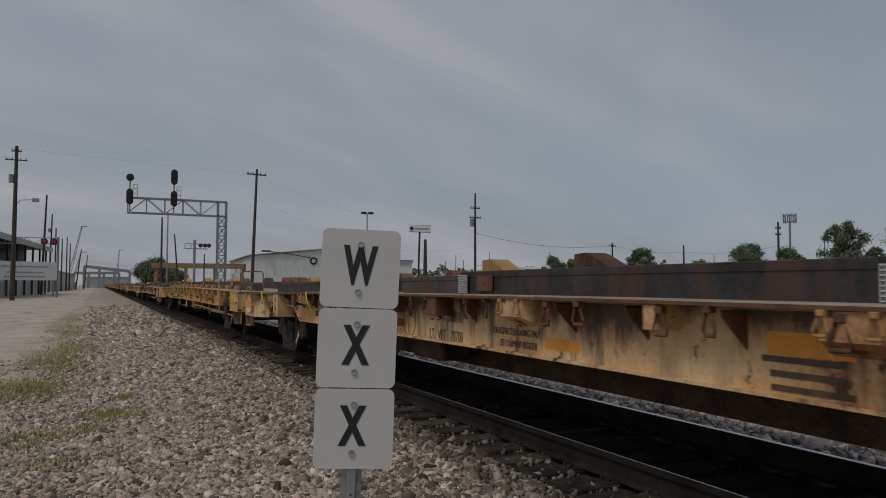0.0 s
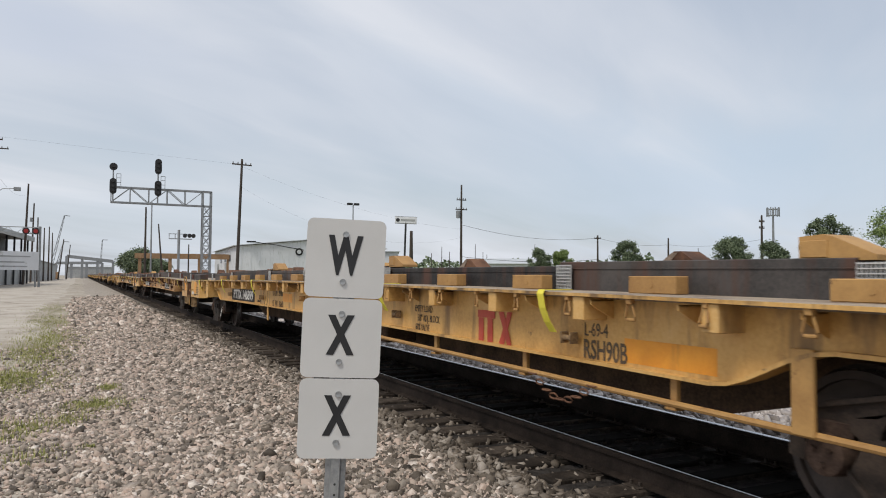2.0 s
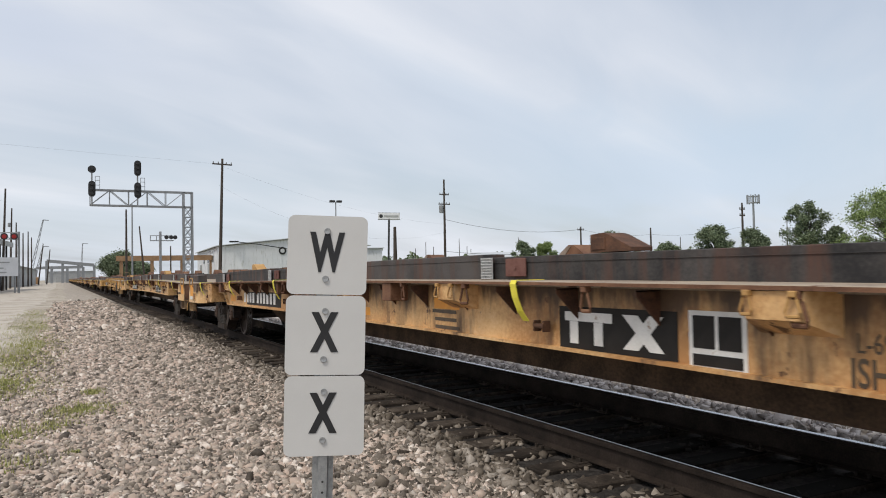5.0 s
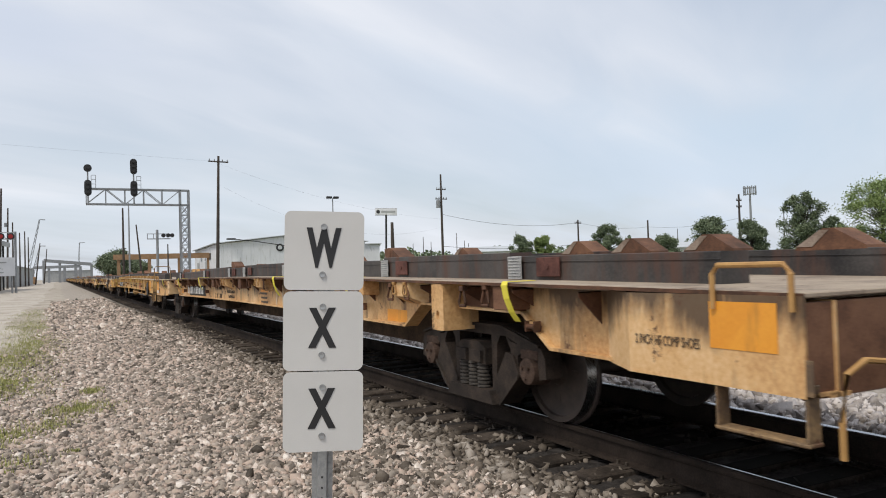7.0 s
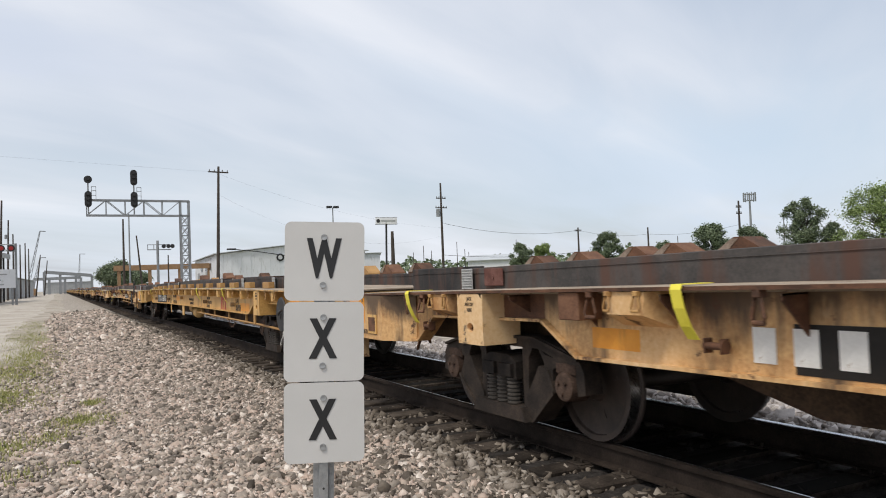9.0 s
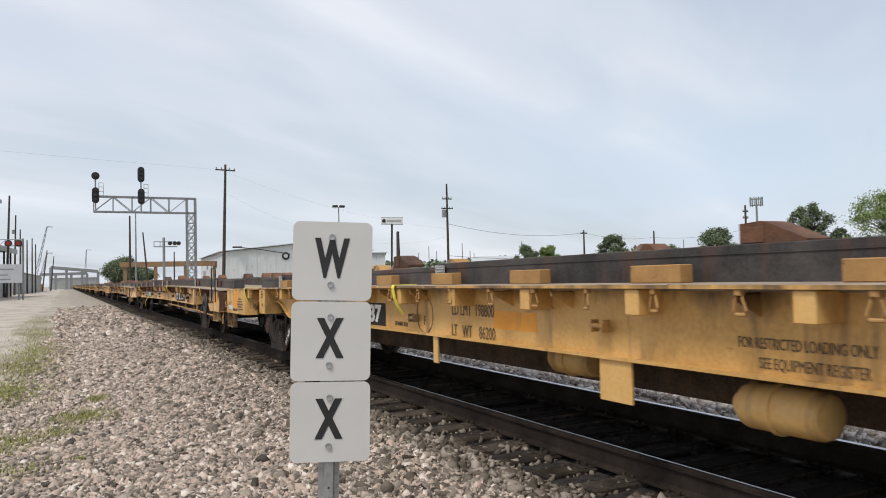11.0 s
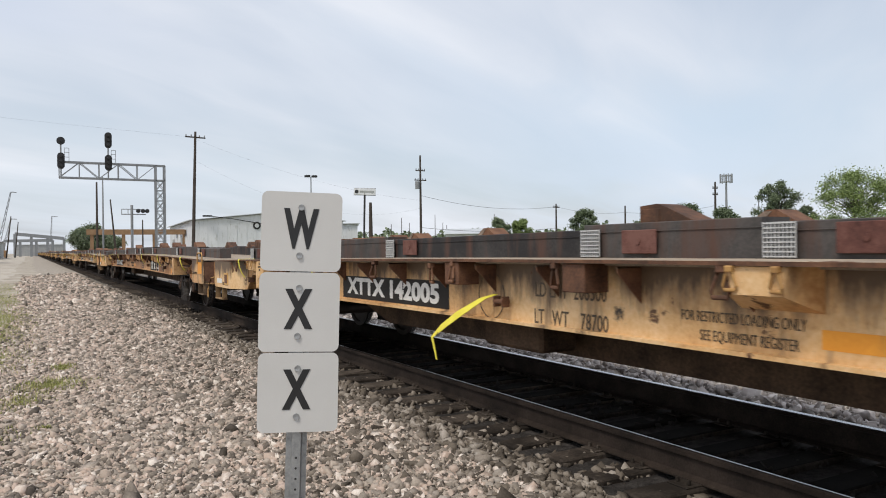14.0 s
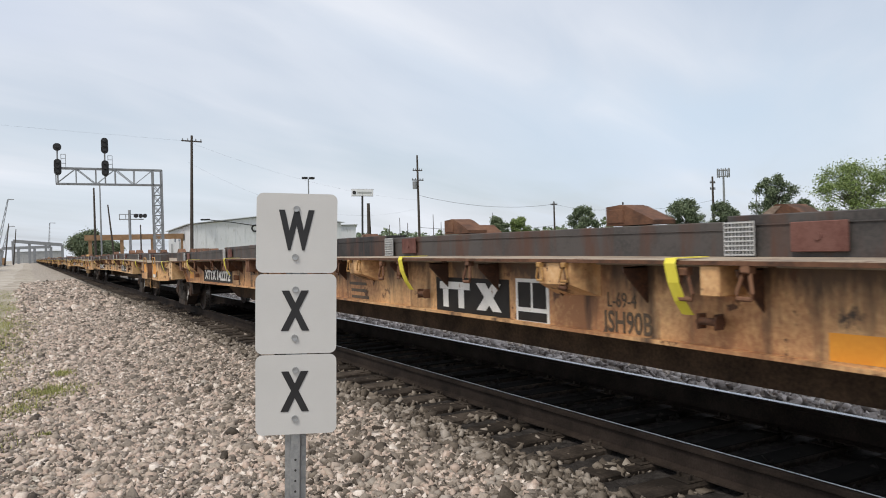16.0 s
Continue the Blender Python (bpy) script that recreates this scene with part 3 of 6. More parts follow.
def track():
    t = thing("railway_track", "railway track with brown rails on dark timber sleepers", "railway track", kind="structure")
    prof = [(-0.07, -0.185), (0.07, -0.185), (0.07, -0.172), (0.012, -0.155), (0.009, -0.045), (0.036, -0.034), (0.036, -0.006), (0.030, 0.0), (0.012, 0.001), (-0.028, 0.0), (-0.036, -0.006), (-0.036, -0.034), (-0.009, -0.045), (-0.012, -0.155), (-0.07, -0.172)]
    ys = [-60, 0, 20, 40, 80, 160, 320, 900]
    for x, lift in ((TRACK_X - 0.7525, 0.0), (TRACK_X + 0.7525, 0.035)):
        k = len(prof)
        vs = [(x + a, y, z + (lift if z > -0.1 else 0.0)) for y in ys for a, z in prof]
        fs, idx = [], []
        for j in range(len(ys) - 1):
            for i in range(k):
                fs.append((j * k + i, j * k + (i + 1) % k, (j + 1) * k + (i + 1) % k, (j + 1) * k + i))
                idx.append(1 if i == 7 or (lift and i in (8, 9)) else 0)
        g = Geo().add(vs, fs)
        me = g.mesh("rail", rail_side, False)
        me.materials.append(tread_steel)
        me.polygons.foreach_set("material_index", idx)
        part("rail", me, t, "brown rail with a polished running edge")
    rng = random.Random(3)
    meshes = []
    for k in range(6):
        g = Geo()
        e = [rng.uniform(-0.03, 0.03) for _ in range(4)]
        g.box(-1.295 + e[0], -0.115 + e[1] * 0.3, -0.18, 1.295 + e[2], 0.115 + e[3] * 0.3, 0, 0.012)
        for sx in (-0.7525, 0.7525):
            g.box(sx - 0.17, -0.09, 0.0, sx + 0.17, 0.09, 0.012, 0.004)
            for dx in (-0.11, 0.11):
                for dy in (-0.05, 0.05):
                    g.box(sx + dx - 0.012, dy - 0.012, 0.01, sx + dx + 0.012, dy + 0.012, 0.045, 0.004)
        # the strip between the rails is darkened for oil and the shade under cars
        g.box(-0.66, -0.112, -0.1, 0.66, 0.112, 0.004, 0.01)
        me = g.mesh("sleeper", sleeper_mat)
        me.materials.append(oil_shade_timber)
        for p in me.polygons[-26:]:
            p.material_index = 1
        meshes.append(me)
    for i in range(-10, 130):
        part("sleeper", meshes[i % 6], t, "", (TRACK_X + rng.uniform(-0.04, 0.04), 0.5 * i, -0.190 + rng.uniform(-0.008, 0.004)), (0, 0, rng.uniform(-0.8, 0.8)))
    g = Geo()
    for i in range(130, 420):
        g.box(TRACK_X - 1.295, 0.5 * i - 0.115, -0.37, TRACK_X + 1.295, 0.5 * i + 0.115, -0.192)
    tagged(part("far_sleepers", g.mesh("far_sleepers", sleeper_mat), t), kind="stuff")


ground()
track()
stones()
grass()


# ---- the sign ----
def whistle_sign():
    bx, by = place(18.5, 2.9)
    root = thing("whistle_sign", "three square white plates with black letters on a galvanised post", "railway sign", (bx, by, EYE), (0, 2.1, -18.5))
    g = Geo()
    low = GROUND - EYE - 0.02
    prof = [(-0.040, 0.0), (-0.040, 0.004), (-0.022, 0.004), (-0.016, 0.030), (0.016, 0.030), (0.022, 0.004), (0.040, 0.004), (0.040, 0.0), (0.019, 0.0), (0.013, 0.026), (-0.013, 0.026), (-0.019, 0.0)]
    k = len(prof)
    g.add([(x, 0.034 - y, z) for z in (low, 0.19) for x, y in prof], [(i, (i + 1) % k, k + (i + 1) % k, k + i) for i in range(k)] + [(0, 1, 2, 11), (2, 3, 10, 11), (3, 4, 9, 10), (4, 5, 8, 9), (5, 6, 7, 8)])
    post = part("post", g.mesh("post", galv, False), root, "galvanised punched U-channel post")
    hm = Geo().lathe([(-0.0012, 0.0045), (0.0012, 0.0045)], 10, "y").mesh("hole", hole_dark)
    for i in range(20):
        part("hole", hm, post, "", (0, 0.0035, -0.80 - 0.0254 * 1.6 * i))
    g = Geo()
    r, h, n = 0.026, 0.1525, 6
    ring = []
    for cx, cz, a0 in ((h - r, h - r, 0), (-h + r, h - r, 90), (-h + r, -h + r, 180), (h - r, -h + r, 270)):
        ring += [(cx + r * math.cos(radians(a0 + 90 * i / n)), cz + r * math.sin(radians(a0 + 90 * i / n))) for i in range(n + 1)]
    k = len(ring)
    g.add([(x, y, z) for y in (-0.0045, -0.0025) for x, z in ring], [tuple(range(k)), tuple(range(2 * k - 1, k - 1, -1))] + [(i, (i + 1) % k, k + (i + 1) % k, k + i) for i in range(k)])
    plate_mesh = g.mesh("plate", sign_white)
    bolt = Geo().lathe([(0, 0.0), (-0.001, 0.0115), (0.004, 0.0125), (0.007, 0.0115)], 12, "y").mesh("bolt", galv)
    z = 0.072
    for i, (ch, turn) in enumerate((("W", 0.3), ("X", -0.2), ("X", -0.5))):
        p = part("plate", plate_mesh, root, "white plate with a black capital letter", ((0.0, -0.001, 0.0015)[i], 0, z), (0, turn, 0))
        part("letter", letters(ch, 0.138, sign_black, 0.57 if ch == "W" else 0.60, 0.009), p, "", ((-0.002, -0.004, -0.006)[i], -0.0052, 0.004), (90, 0, 0))
        part("bolt", bolt, p, "", (-0.003, -0.011, 0.093))
        part("bolt", bolt, p, "", (-0.006, -0.011, -0.092))
        z -= 0.3095


whistle_sign()

# ---- the train ----
HALF, PITCH_LEN = 13.61, 28.35
AXLE = 0.455
TRUCKS = {True: (-10.05, 10.30), False: (-9.75, 10.33)}
DECK, SILL_LOW, ARCH, SIDE, WEB = 1.32, 0.785, 1.05, 1.42, 1.20
cache = {}


def shared(key, build):
    if key not in cache:
        cache[key] = build()
    return cache[key]


def clear_of_truck(y, gap, plain):
    return min(abs(y - t) for t in TRUCKS[plain]) > gap


def lower_edge(smooth):
    """The sill's lower edge, as (y, z), front to back."""
    pts = [(-HALF, SILL_LOW)]
    for s, c in zip((-1, 1), TRUCKS[smooth]):
        legs = [(c - s * -1.47, SILL_LOW), (c - s * -1.08, ARCH), (c - s * 0.84, ARCH), (c - s * 1.28, SILL_LOW)]
        if smooth:
            legs = legs[:2] + [(c - s * ((0.75 if s < 0 else 0.45) + 0.85 * i / 6), ARCH + (SILL_LOW - ARCH) * (0.5 - 0.5 * math.cos(math.pi * i / 6))) for i in range(7)]
        pts += legs if s < 0 else legs[::-1]
    return pts + [(HALF, SILL_LOW)]


def sill_mesh(smooth, mat):
    g = Geo()
    # arch webs and gussets: dark rust that also paints in the recess shade
    sooty = []
    low = lower_edge(smooth)
    for (ya, za), (yb, zb) in zip(low, low[1:]):
        first = len(g.f)
        g.prism([(ya, za), (yb, zb), (yb, DECK - 0.045), (ya, DECK - 0.045)], 0.0, 0.022)
        if abs(za - ARCH) < 0.01 and abs(zb - ARCH) < 0.01 and not smooth:
            sooty += range(first, len(g.f))
        d = Vector((yb - ya, zb - za)).normalized()
        nrm = Vector((-d.y, d.x)) * 0.024
        g.prism([(ya, za), (yb, zb), (yb + nrm.x, zb + nrm.y), (ya + nrm.x, za + nrm.y)], -0.055, 0.11)
    y = -11.8
    while y < 11.9:
        if clear_of_truck(y, 0.3, smooth):
            g.prism([(y - 0.006, DECK - 0.05), (y + 0.006, DECK - 0.05), (y + 0.006, DECK - 0.06), (y - 0.006, DECK - 0.06)], -0.21, 0.0)
            first = len(g.f)
            low_z = 0.19 if smooth else 0.29 if clear_of_truck(y, 1.3, smooth) else 0.2
            g.add([(-0.205, y - 0.006, DECK - 0.05), (-0.205, y + 0.006, DECK - 0.05), (0, y - 0.006, DECK - 0.05), (0, y + 0.006, DECK - 0.05), (0, y - 0.006, DECK - low_z), (0, y + 0.006, DECK - low_z), (-0.205, y - 0.006, DECK - 0.085), (-0.205, y + 0.006, DECK - 0.085)], [(0, 2, 4, 6), (1, 7, 5, 3), (0, 6, 7, 1), (6, 4, 5, 7)])
            if not smooth:
                sooty += range(first, len(g.f))
        y += 0.86
    me = g.mesh("side_sill", mat, False)
    me.materials.append(rust_steel)
    for i in sooty:
        me.polygons[i].material_index = 1
    return me


def truck_meshes():
    def frame_side():
        g = Geo()
        x0, x1 = -0.085, 0.085
        g.prism([(-0.52, 0.80), (0.52, 0.80), (0.56, 0.70), (-0.56, 0.70)], x0, x1)
        for s in (-1, 1):
            g.prism([(s * 0.52, 0.80), (s * 0.90, 0.72), (s * 1.10, 0.64), (s * 0.84, 0.62), (s * 0.56, 0.70)], x0, x1)
            g.prism([(s * 1.10, 0.64), (s * 1.16, 0.55), (s * 1.17, 0.38), (s * 1.07, 0.36), (s * 1.05, 0.60), (s * 0.84, 0.62)], x0, x1)
            g.prism([(s * 0.90, 0.62), (s * 0.62, 0.66), (s * 0.66, 0.42), (s * 0.74, 0.33), (s * 0.75, 0.54)], x0, x1)
            g.prism([(s * 0.58, 0.56), (s * 0.70, 0.54), (s * 0.79, 0.36), (s * 0.48, 0.07), (s * 0.32, 0.07), (s * 0.36, 0.24)], -0.105, 0.10)
            g.prism([(s * 0.42, 0.16), (s * 0.39, 0.36), (s * 0.41, 0.71), (s * 0.31, 0.71), (s * 0.31, 0.16)], x0, x1)
            # rounded corners of the window
            g.prism([(s * 0.40, 0.71), (s * 0.47, 0.71), (s * 0.41, 0.62)], x0, x1)
            g.prism([(s * 0.55, 0.71), (s * 0.64, 0.66), (s * 0.64, 0.58)], x0, x1)
            g.prism([(s * 0.40, 0.33), (s * 0.40, 0.24), (s * 0.47, 0.27)], x0, x1)
            # raised rims along the edges
            g.prism([(s * 0.52, 0.80), (s * 1.10, 0.66), (s * 1.10, 0.635), (s * 0.52, 0.775)], -0.115, -0.086)
            g.prism([(s * 0.79, 0.375), (s * 0.79, 0.34), (s * 0.48, 0.065), (s * 0.46, 0.085)], -0.125, -0.106)
        g.prism([(-0.52, 0.80), (0.52, 0.80), (0.52, 0.775), (-0.52, 0.775)], -0.115, -0.086)
        g.prism([(-0.44, 0.07), (0.44, 0.07), (0.38, 0.19), (-0.38, 0.19)], -0.17, 0.15)
        return g.mesh("side_frame", truck_steel, False)

    def spring():
        prof = [(0.0, 0.0)]
        for i in range(7):
            z = 0.035 * i
            prof += [(z, 0.052), (z + 0.008, 0.068), (z + 0.022, 0.068), (z + 0.030, 0.052)]
        return Geo().lathe(prof + [(0.25, 0.0)], 14, "z").mesh("spring", spring_steel)

    def bolster():
        g = Geo()
        g.prism([(-0.28, 0.47), (0.28, 0.47), (0.28, 0.62), (0.16, 0.68), (-0.16, 0.68), (-0.28, 0.62)], -1.14, 1.14)
        for s in (-1, 1):
            for y in (-0.14, 0.14):
                g.box(s * 1.135, y - 0.1, 0.49, s * 1.175, y + 0.1, 0.60)
        return g.mesh("bolster", truck_steel, False)

    def bearing():
        g = Geo().lathe([(-0.10, 0.0), (-0.10, 0.085), (-0.085, 0.115), (0.06, 0.13), (0.09, 0.13)], 18, "x")
        g.box(-0.06, -0.14, 0.09, 0.09, 0.14, 0.19, 0.015)
        for i in range(3):
            a = 2.09 * i + 0.5
            g.lathe([(-0.118, 0.016), (-0.095, 0.018)], 6, "x", (0, 0.055 * math.cos(a), 0.055 * math.sin(a)))
        return g.mesh("bearing", bearing_mat)

    def wheelset():
        g = Geo()
        for s in (-1, 1):
            g.lathe([(s * 0.825, 0.0), (s * 0.825, 0.11), (s * 0.79, 0.13), (s * 0.765, 0.33), (s * 0.785, 0.395), (s * 0.815, 0.40), (s * 0.815, 0.447), (s * 0.72, 0.455), (s * 0.712, 0.480), (s * 0.69, 0.480), (s * 0.685, 0.40), (s * 0.715, 0.39), (s * 0.72, 0.14), (s * 0.66, 0.10), (s * 0.66, 0.0)], 40, "x")
            for i in range(4):
                a = 1.57 * i
                g.box(s * 0.775, -0.012, 0.17, s * 0.783, 0.012, 0.27, m=Matrix.Rotation(a, 4, "X"))
        g.lathe([(-1.08, 0.0), (-1.08, 0.075), (1.08, 0.075), (1.08, 0.0)], 12, "x")
        me = g.mesh("wheelset", wheel_steel)
        me.materials.append(tread_steel)
        for p in me.polygons:
            c = p.center
            if math.hypot(c.y, c.z) > 0.447 and abs(abs(c.x) - 0.767) < 0.03:
                p.material_index = 1
        return me

    return {"side_frame": frame_side(), "spring": spring(), "bolster": bolster(), "bearing": bearing(), "wheelset": wheelset()}


TRUCK = truck_meshes()


def add_truck(car, y, mark):
    t = part("truck", TRUCK["bolster"], car, "greasy dark cast-steel wheel truck", (0, y, 0))
    for s in (-1, 1):
        part("side_frame", TRUCK["side_frame"], t, "", (s * 1.0, 0, 0.05), (0, 0, 0 if s < 0 else 180))
        for dy in (-0.17, 0.0, 0.17):
            part("spring", TRUCK["spring"], t, "", (s * 1.09, dy, 0.24))
        for wy in (-0.93, 0.93):
            part("bearing", TRUCK["bearing"], t, "rust-brown round bearing cap", (s * 1.03, wy, AXLE + 0.02), (0, 0, 180 if s > 0 else 0))
    for wy in (-0.93, 0.93):
        part("wheelset", TRUCK["wheelset"], t, "pair of dark steel wheels on an axle", (0, wy, AXLE))
    if mark:
        ob = part("stencil", letters(mark, 0.075, white_paint, 0.62), t, "small white stencilled mark")
        ob.matrix_basis = Matrix.Translation((-1.1075, -0.575, 0.375)) @ Matrix(((0, 0, -1, 0), (-0.70, 0.714, 0, 0), (0.714, 0.70, 0, 0), (0, 0, 0, 1)))


NEAR_FACE = Matrix(((0, 0, -1, 0), (-1, 0, 0, 0), (0, 1, 0, 0), (0, 0, 0, 1)))


def side_at(y):
    """How far out the near side lies: flush with the deck at the car's ends."""
    return SIDE + 0.018 if abs(y) > HALF - 1.9 else WEB


def stencil(car, body, size, mat, y, z, squeeze=0.8, label="", name="stencil", proud=0.003, bold=0.0):
    me = shared((body, size, mat.name, squeeze, bold), lambda: letters(body, size, mat, squeeze, bold))
    ob = part(name, me, car, label)
    ob.matrix_basis = Matrix.Translation((-side_at(y) - proud, y, z)) @ NEAR_FACE
    return ob


def plate_on_side(car, name, y, z, wy, wz, mat, label="", proud=0.002, thick=0.004):
    me = shared((name, wy, wz, mat.name, thick), lambda: Geo().box(-thick, -wy / 2, -wz / 2, 0, wy / 2, wz / 2).mesh(name, mat, False))
    return part(name, me, car, label, (-side_at(y) - proud + 0.002, y, z))


def hook_mesh(mat, size):
    g = Geo()
    g.tube([(0, -0.022, 0.0), (-0.01, -0.028, -0.05), (-0.015, -0.055, -0.14), (-0.015, -0.048, -0.165), (-0.015, 0.048, -0.165), (-0.015, 0.055, -0.14), (-0.01, 0.028, -0.05), (0, 0.022, 0.0)], 0.011, 6, True)
    g.box(-0.03, -0.03, -0.035, 0.03, 0.03, 0.012, 0.006)
    g.box(-0.026, -0.052, -0.182, 0.0, 0.052, -0.155, 0.008)
    me = g.mesh("tie_down", mat)
    me.transform(Matrix.Scale(size, 4))
    return me


def jack_pad_mesh(mat):
    """A box with an oval hole in its face."""
    g = Geo()
    n = 20
    outer, inner = [], []
    for i in range(n):
        a = 6.2832 * i / n
        c, s = math.cos(a), math.sin(a)
        k = 1 / max(abs(c), abs(s))
        outer.append((0.225 * c * k, -0.225 + 0.225 * s * k))
        inner.append((0.06 * c, -0.30 + 0.042 * s))
    vs = [(-0.225, y, z) for y, z in outer] + [(-0.225, y, z) for y, z in inner] + [(-0.16, y, z) for y, z in inner]
    fs = [(i, (i + 1) % n, n + (i + 1) % n, n + i) for i in range(n)] + [(n + i, n + (i + 1) % n, 2 * n + (i + 1) % n, 2 * n + i) for i in range(n)]
    fs.append(tuple(range(2 * n, 3 * n)))
    g.add(vs, fs)
    g.box(-0.223, -0.224, -0.449, 0.16, -0.205, -0.001)
    g.box(-0.223, 0.205, -0.449, 0.16, 0.224, -0.001)
    g.box(-0.223, -0.2, -0.449, 0.16, 0.2, -0.43)
    return g.mesh("jack_pad", mat, False)


def slim_copy(me):
    out = me.copy()
    out.transform(Matrix.Diagonal((1, 0.55, 1, 1)))
    return out


def wedge_mesh(mat):
    g = Geo().prism([(0.24, 0), (0.24, 0.145), (0.08, 0.155), (0.02, 0.14), (-0.24, 0.03), (-0.24, 0)], -0.11, 0.11)
    g.box(-0.118, 0.05, 0.02, -0.10, 0.22, 0.12, 0.003)
    return g.mesh("chock", mat, False)


def gable_mesh(mat):
    g = Geo().prism([(0.31, 0), (0.30, 0.03), (0.06, 0.175), (-0.04, 0.175), (-0.30, 0.03), (-0.31, 0)], -0.13, 0.13)
    first = len(g.f)
    g.prism([(0.30, 0.03), (0.08, 0.162), (0.0, 0.162), (0.15, 0.03)], -0.136, -0.12)
    me = g.mesh("chock", mat, False)
    me.materials.append(pale_rust)
    for p in me.polygons[first:]:
        p.material_index = 1
    return me


def lattice_mesh():
    g = Geo()
    w, h = 0.21, 0.215
    for i in range(9):
        y = -w / 2 + w * i / 8
        g.box(-0.012, y - 0.0035, 0.004, -0.004, y + 0.0035, h)
    for i in range(8):
        z = 0.012 + (h - 0.02) * i / 7
        g.box(-0.016, -w / 2, z - 0.0038, -0.008, w / 2, z + 0.0038)
    return g.mesh("mesh_panel", lattice_white, False)


def strap_mesh(long_tail):
    g = Geo()
    pts = [(0.25, DECK + 0.012), (-0.02, DECK + 0.012), (-0.035, DECK - 0.02), (-0.02, DECK - 0.13), (0.02, DECK - 0.24), (0.07, DECK - 0.32)]
    if long_tail:
        pts = [(0.17, DECK - 0.30), (0.12, DECK - 0.34), (0.05, DECK - 0.47), (0.0, DECK - 0.60), (-0.03, DECK - 0.72), (-0.02, DECK - 0.92)]
    sway = [0, 0, 0, -0.01, -0.02, -0.03] + ([0.02] if long_tail else [])
    if long_tail:
        sway = [-0.02, 0.10, 0.34, 0.55, 0.72, 0.66]
    wide = (0.03, 0.045, 0.075, 0.06, 0.02, 0.01) if long_tail else (0.042,) * 6
    for (xa, za), (xb, zb), sa, sb, wa, wb in zip(pts, pts[1:], sway, sway[1:], wide, wide[1:]):
        d = Vector((xb - xa, zb - za)).normalized()
        ox, oz = -d.y * 0.005, d.x * 0.005
        v = []
        for x, z, s, w in ((xa, za, sa, wa), (xb, zb, sb, wb)):
            v += [(x, s - w, z), (x, s + w, z), (x + ox, s + w, z + oz), (x + ox, s - w, z + oz)]
        g.add(v, [(0, 1, 5, 4), (1, 2, 6, 5), (2, 3, 7, 6), (3, 0, 4, 7), (0, 3, 2, 1), (4, 5, 6, 7)])
    return g.mesh("strap", strap_mat, False)


def winch_mesh(mat):
    g = Geo().lathe([(-0.07, 0.0), (-0.07, 0.042), (-0.06, 0.042), (-0.06, 0.022), (0.09, 0.022), (0.09, 0.0)], 14, "y", (-0.05, 0, 0))
    g.box(-0.075, 0.07, -0.045, 0.0, 0.085, 0.045, 0.005)
    g.box(-0.075, -0.055, -0.045, 0.0, -0.04, 0.045, 0.005)
    return g.mesh("winch", mat)


def sag_at(y, plain):
    """How much lower the cambered body lies at y than at its middle."""
    return (0.068 if plain else 0.098) * (y / 13.0) ** 2


bowed = set()


def bow(car, plain):
    """Gives the car's body the upward camber of an empty car."""
    for ob in car.children:
        if ob.name.startswith("truck"):
            continue
        co = [v.co.y for v in ob.data.vertices]
        turned = ob.matrix_basis.to_3x3()[1][1] < 0 and abs(ob.matrix_basis.to_3x3()[1][0]) < 0.1
        if max(co) - min(co) < 2.2:
            ob.location.z -= sag_at(ob.location.y + 0.5 * (max(co) + min(co)) * (-1 if turned else 1), plain)
            continue
        if (ob.data.name, plain) in bowed:
            continue
        bowed.add((ob.data.name, plain))
        bm = bmesh.new()
        bm.from_mesh(ob.data)
        for i in range(-12, 13, 2):
            bmesh.ops.bisect_plane(bm, geom=bm.verts[:] + bm.edges[:] + bm.faces[:], plane_co=(0, i, 0), plane_no=(0, 1, 0))
        for v in bm.verts:
            v.co.z -= sag_at(v.co.y + ob.location.y, plain)
        bm.to_mesh(ob.data)
        bm.free()


# where the deck rails end in a mesh panel, and where chocks stand on them
PANELS = {0: (-10.2, -6.6, -2.2, 2.9, 5.6, 8.62), 1: (-9.27, -6.45, -2.3, 1.87, 4.78, 9.4, 12.35), 2: (-10.3, -6.9, -2.2, 2.8, 6.5, 11.35), 3: (-10.2, -7.09, -2.2, 1.2, 2.9, 6.5, 11.3), 4: (-9.3, -6.5, -4.0, 3.97, 6.61, 10.98), 5: (-10.2, -6.46, 1.17, 2.82, 6.46, 9.9, 12.8), 6: (-10.33, -7.1, -2.1, 1.2, 2.85, 6.5, 11.3)}
WEDGES = {0: (2.3, 0.55, -5.2), 1: (-2.45, 4.47, -9.0), 2: (-4.0, 3.0, 8.1), 3: (-3.9, 2.65, -7.2, -2.5), 4: (-4.07, -0.42, 5.2), 5: (2.1, -2.0, 12.6), 6: (-3.6, 3.1, -9.6, -6.1)}
ANCHORS = (-8.75, -5.95, -2.3, 0.93, 8.3, 10.95)


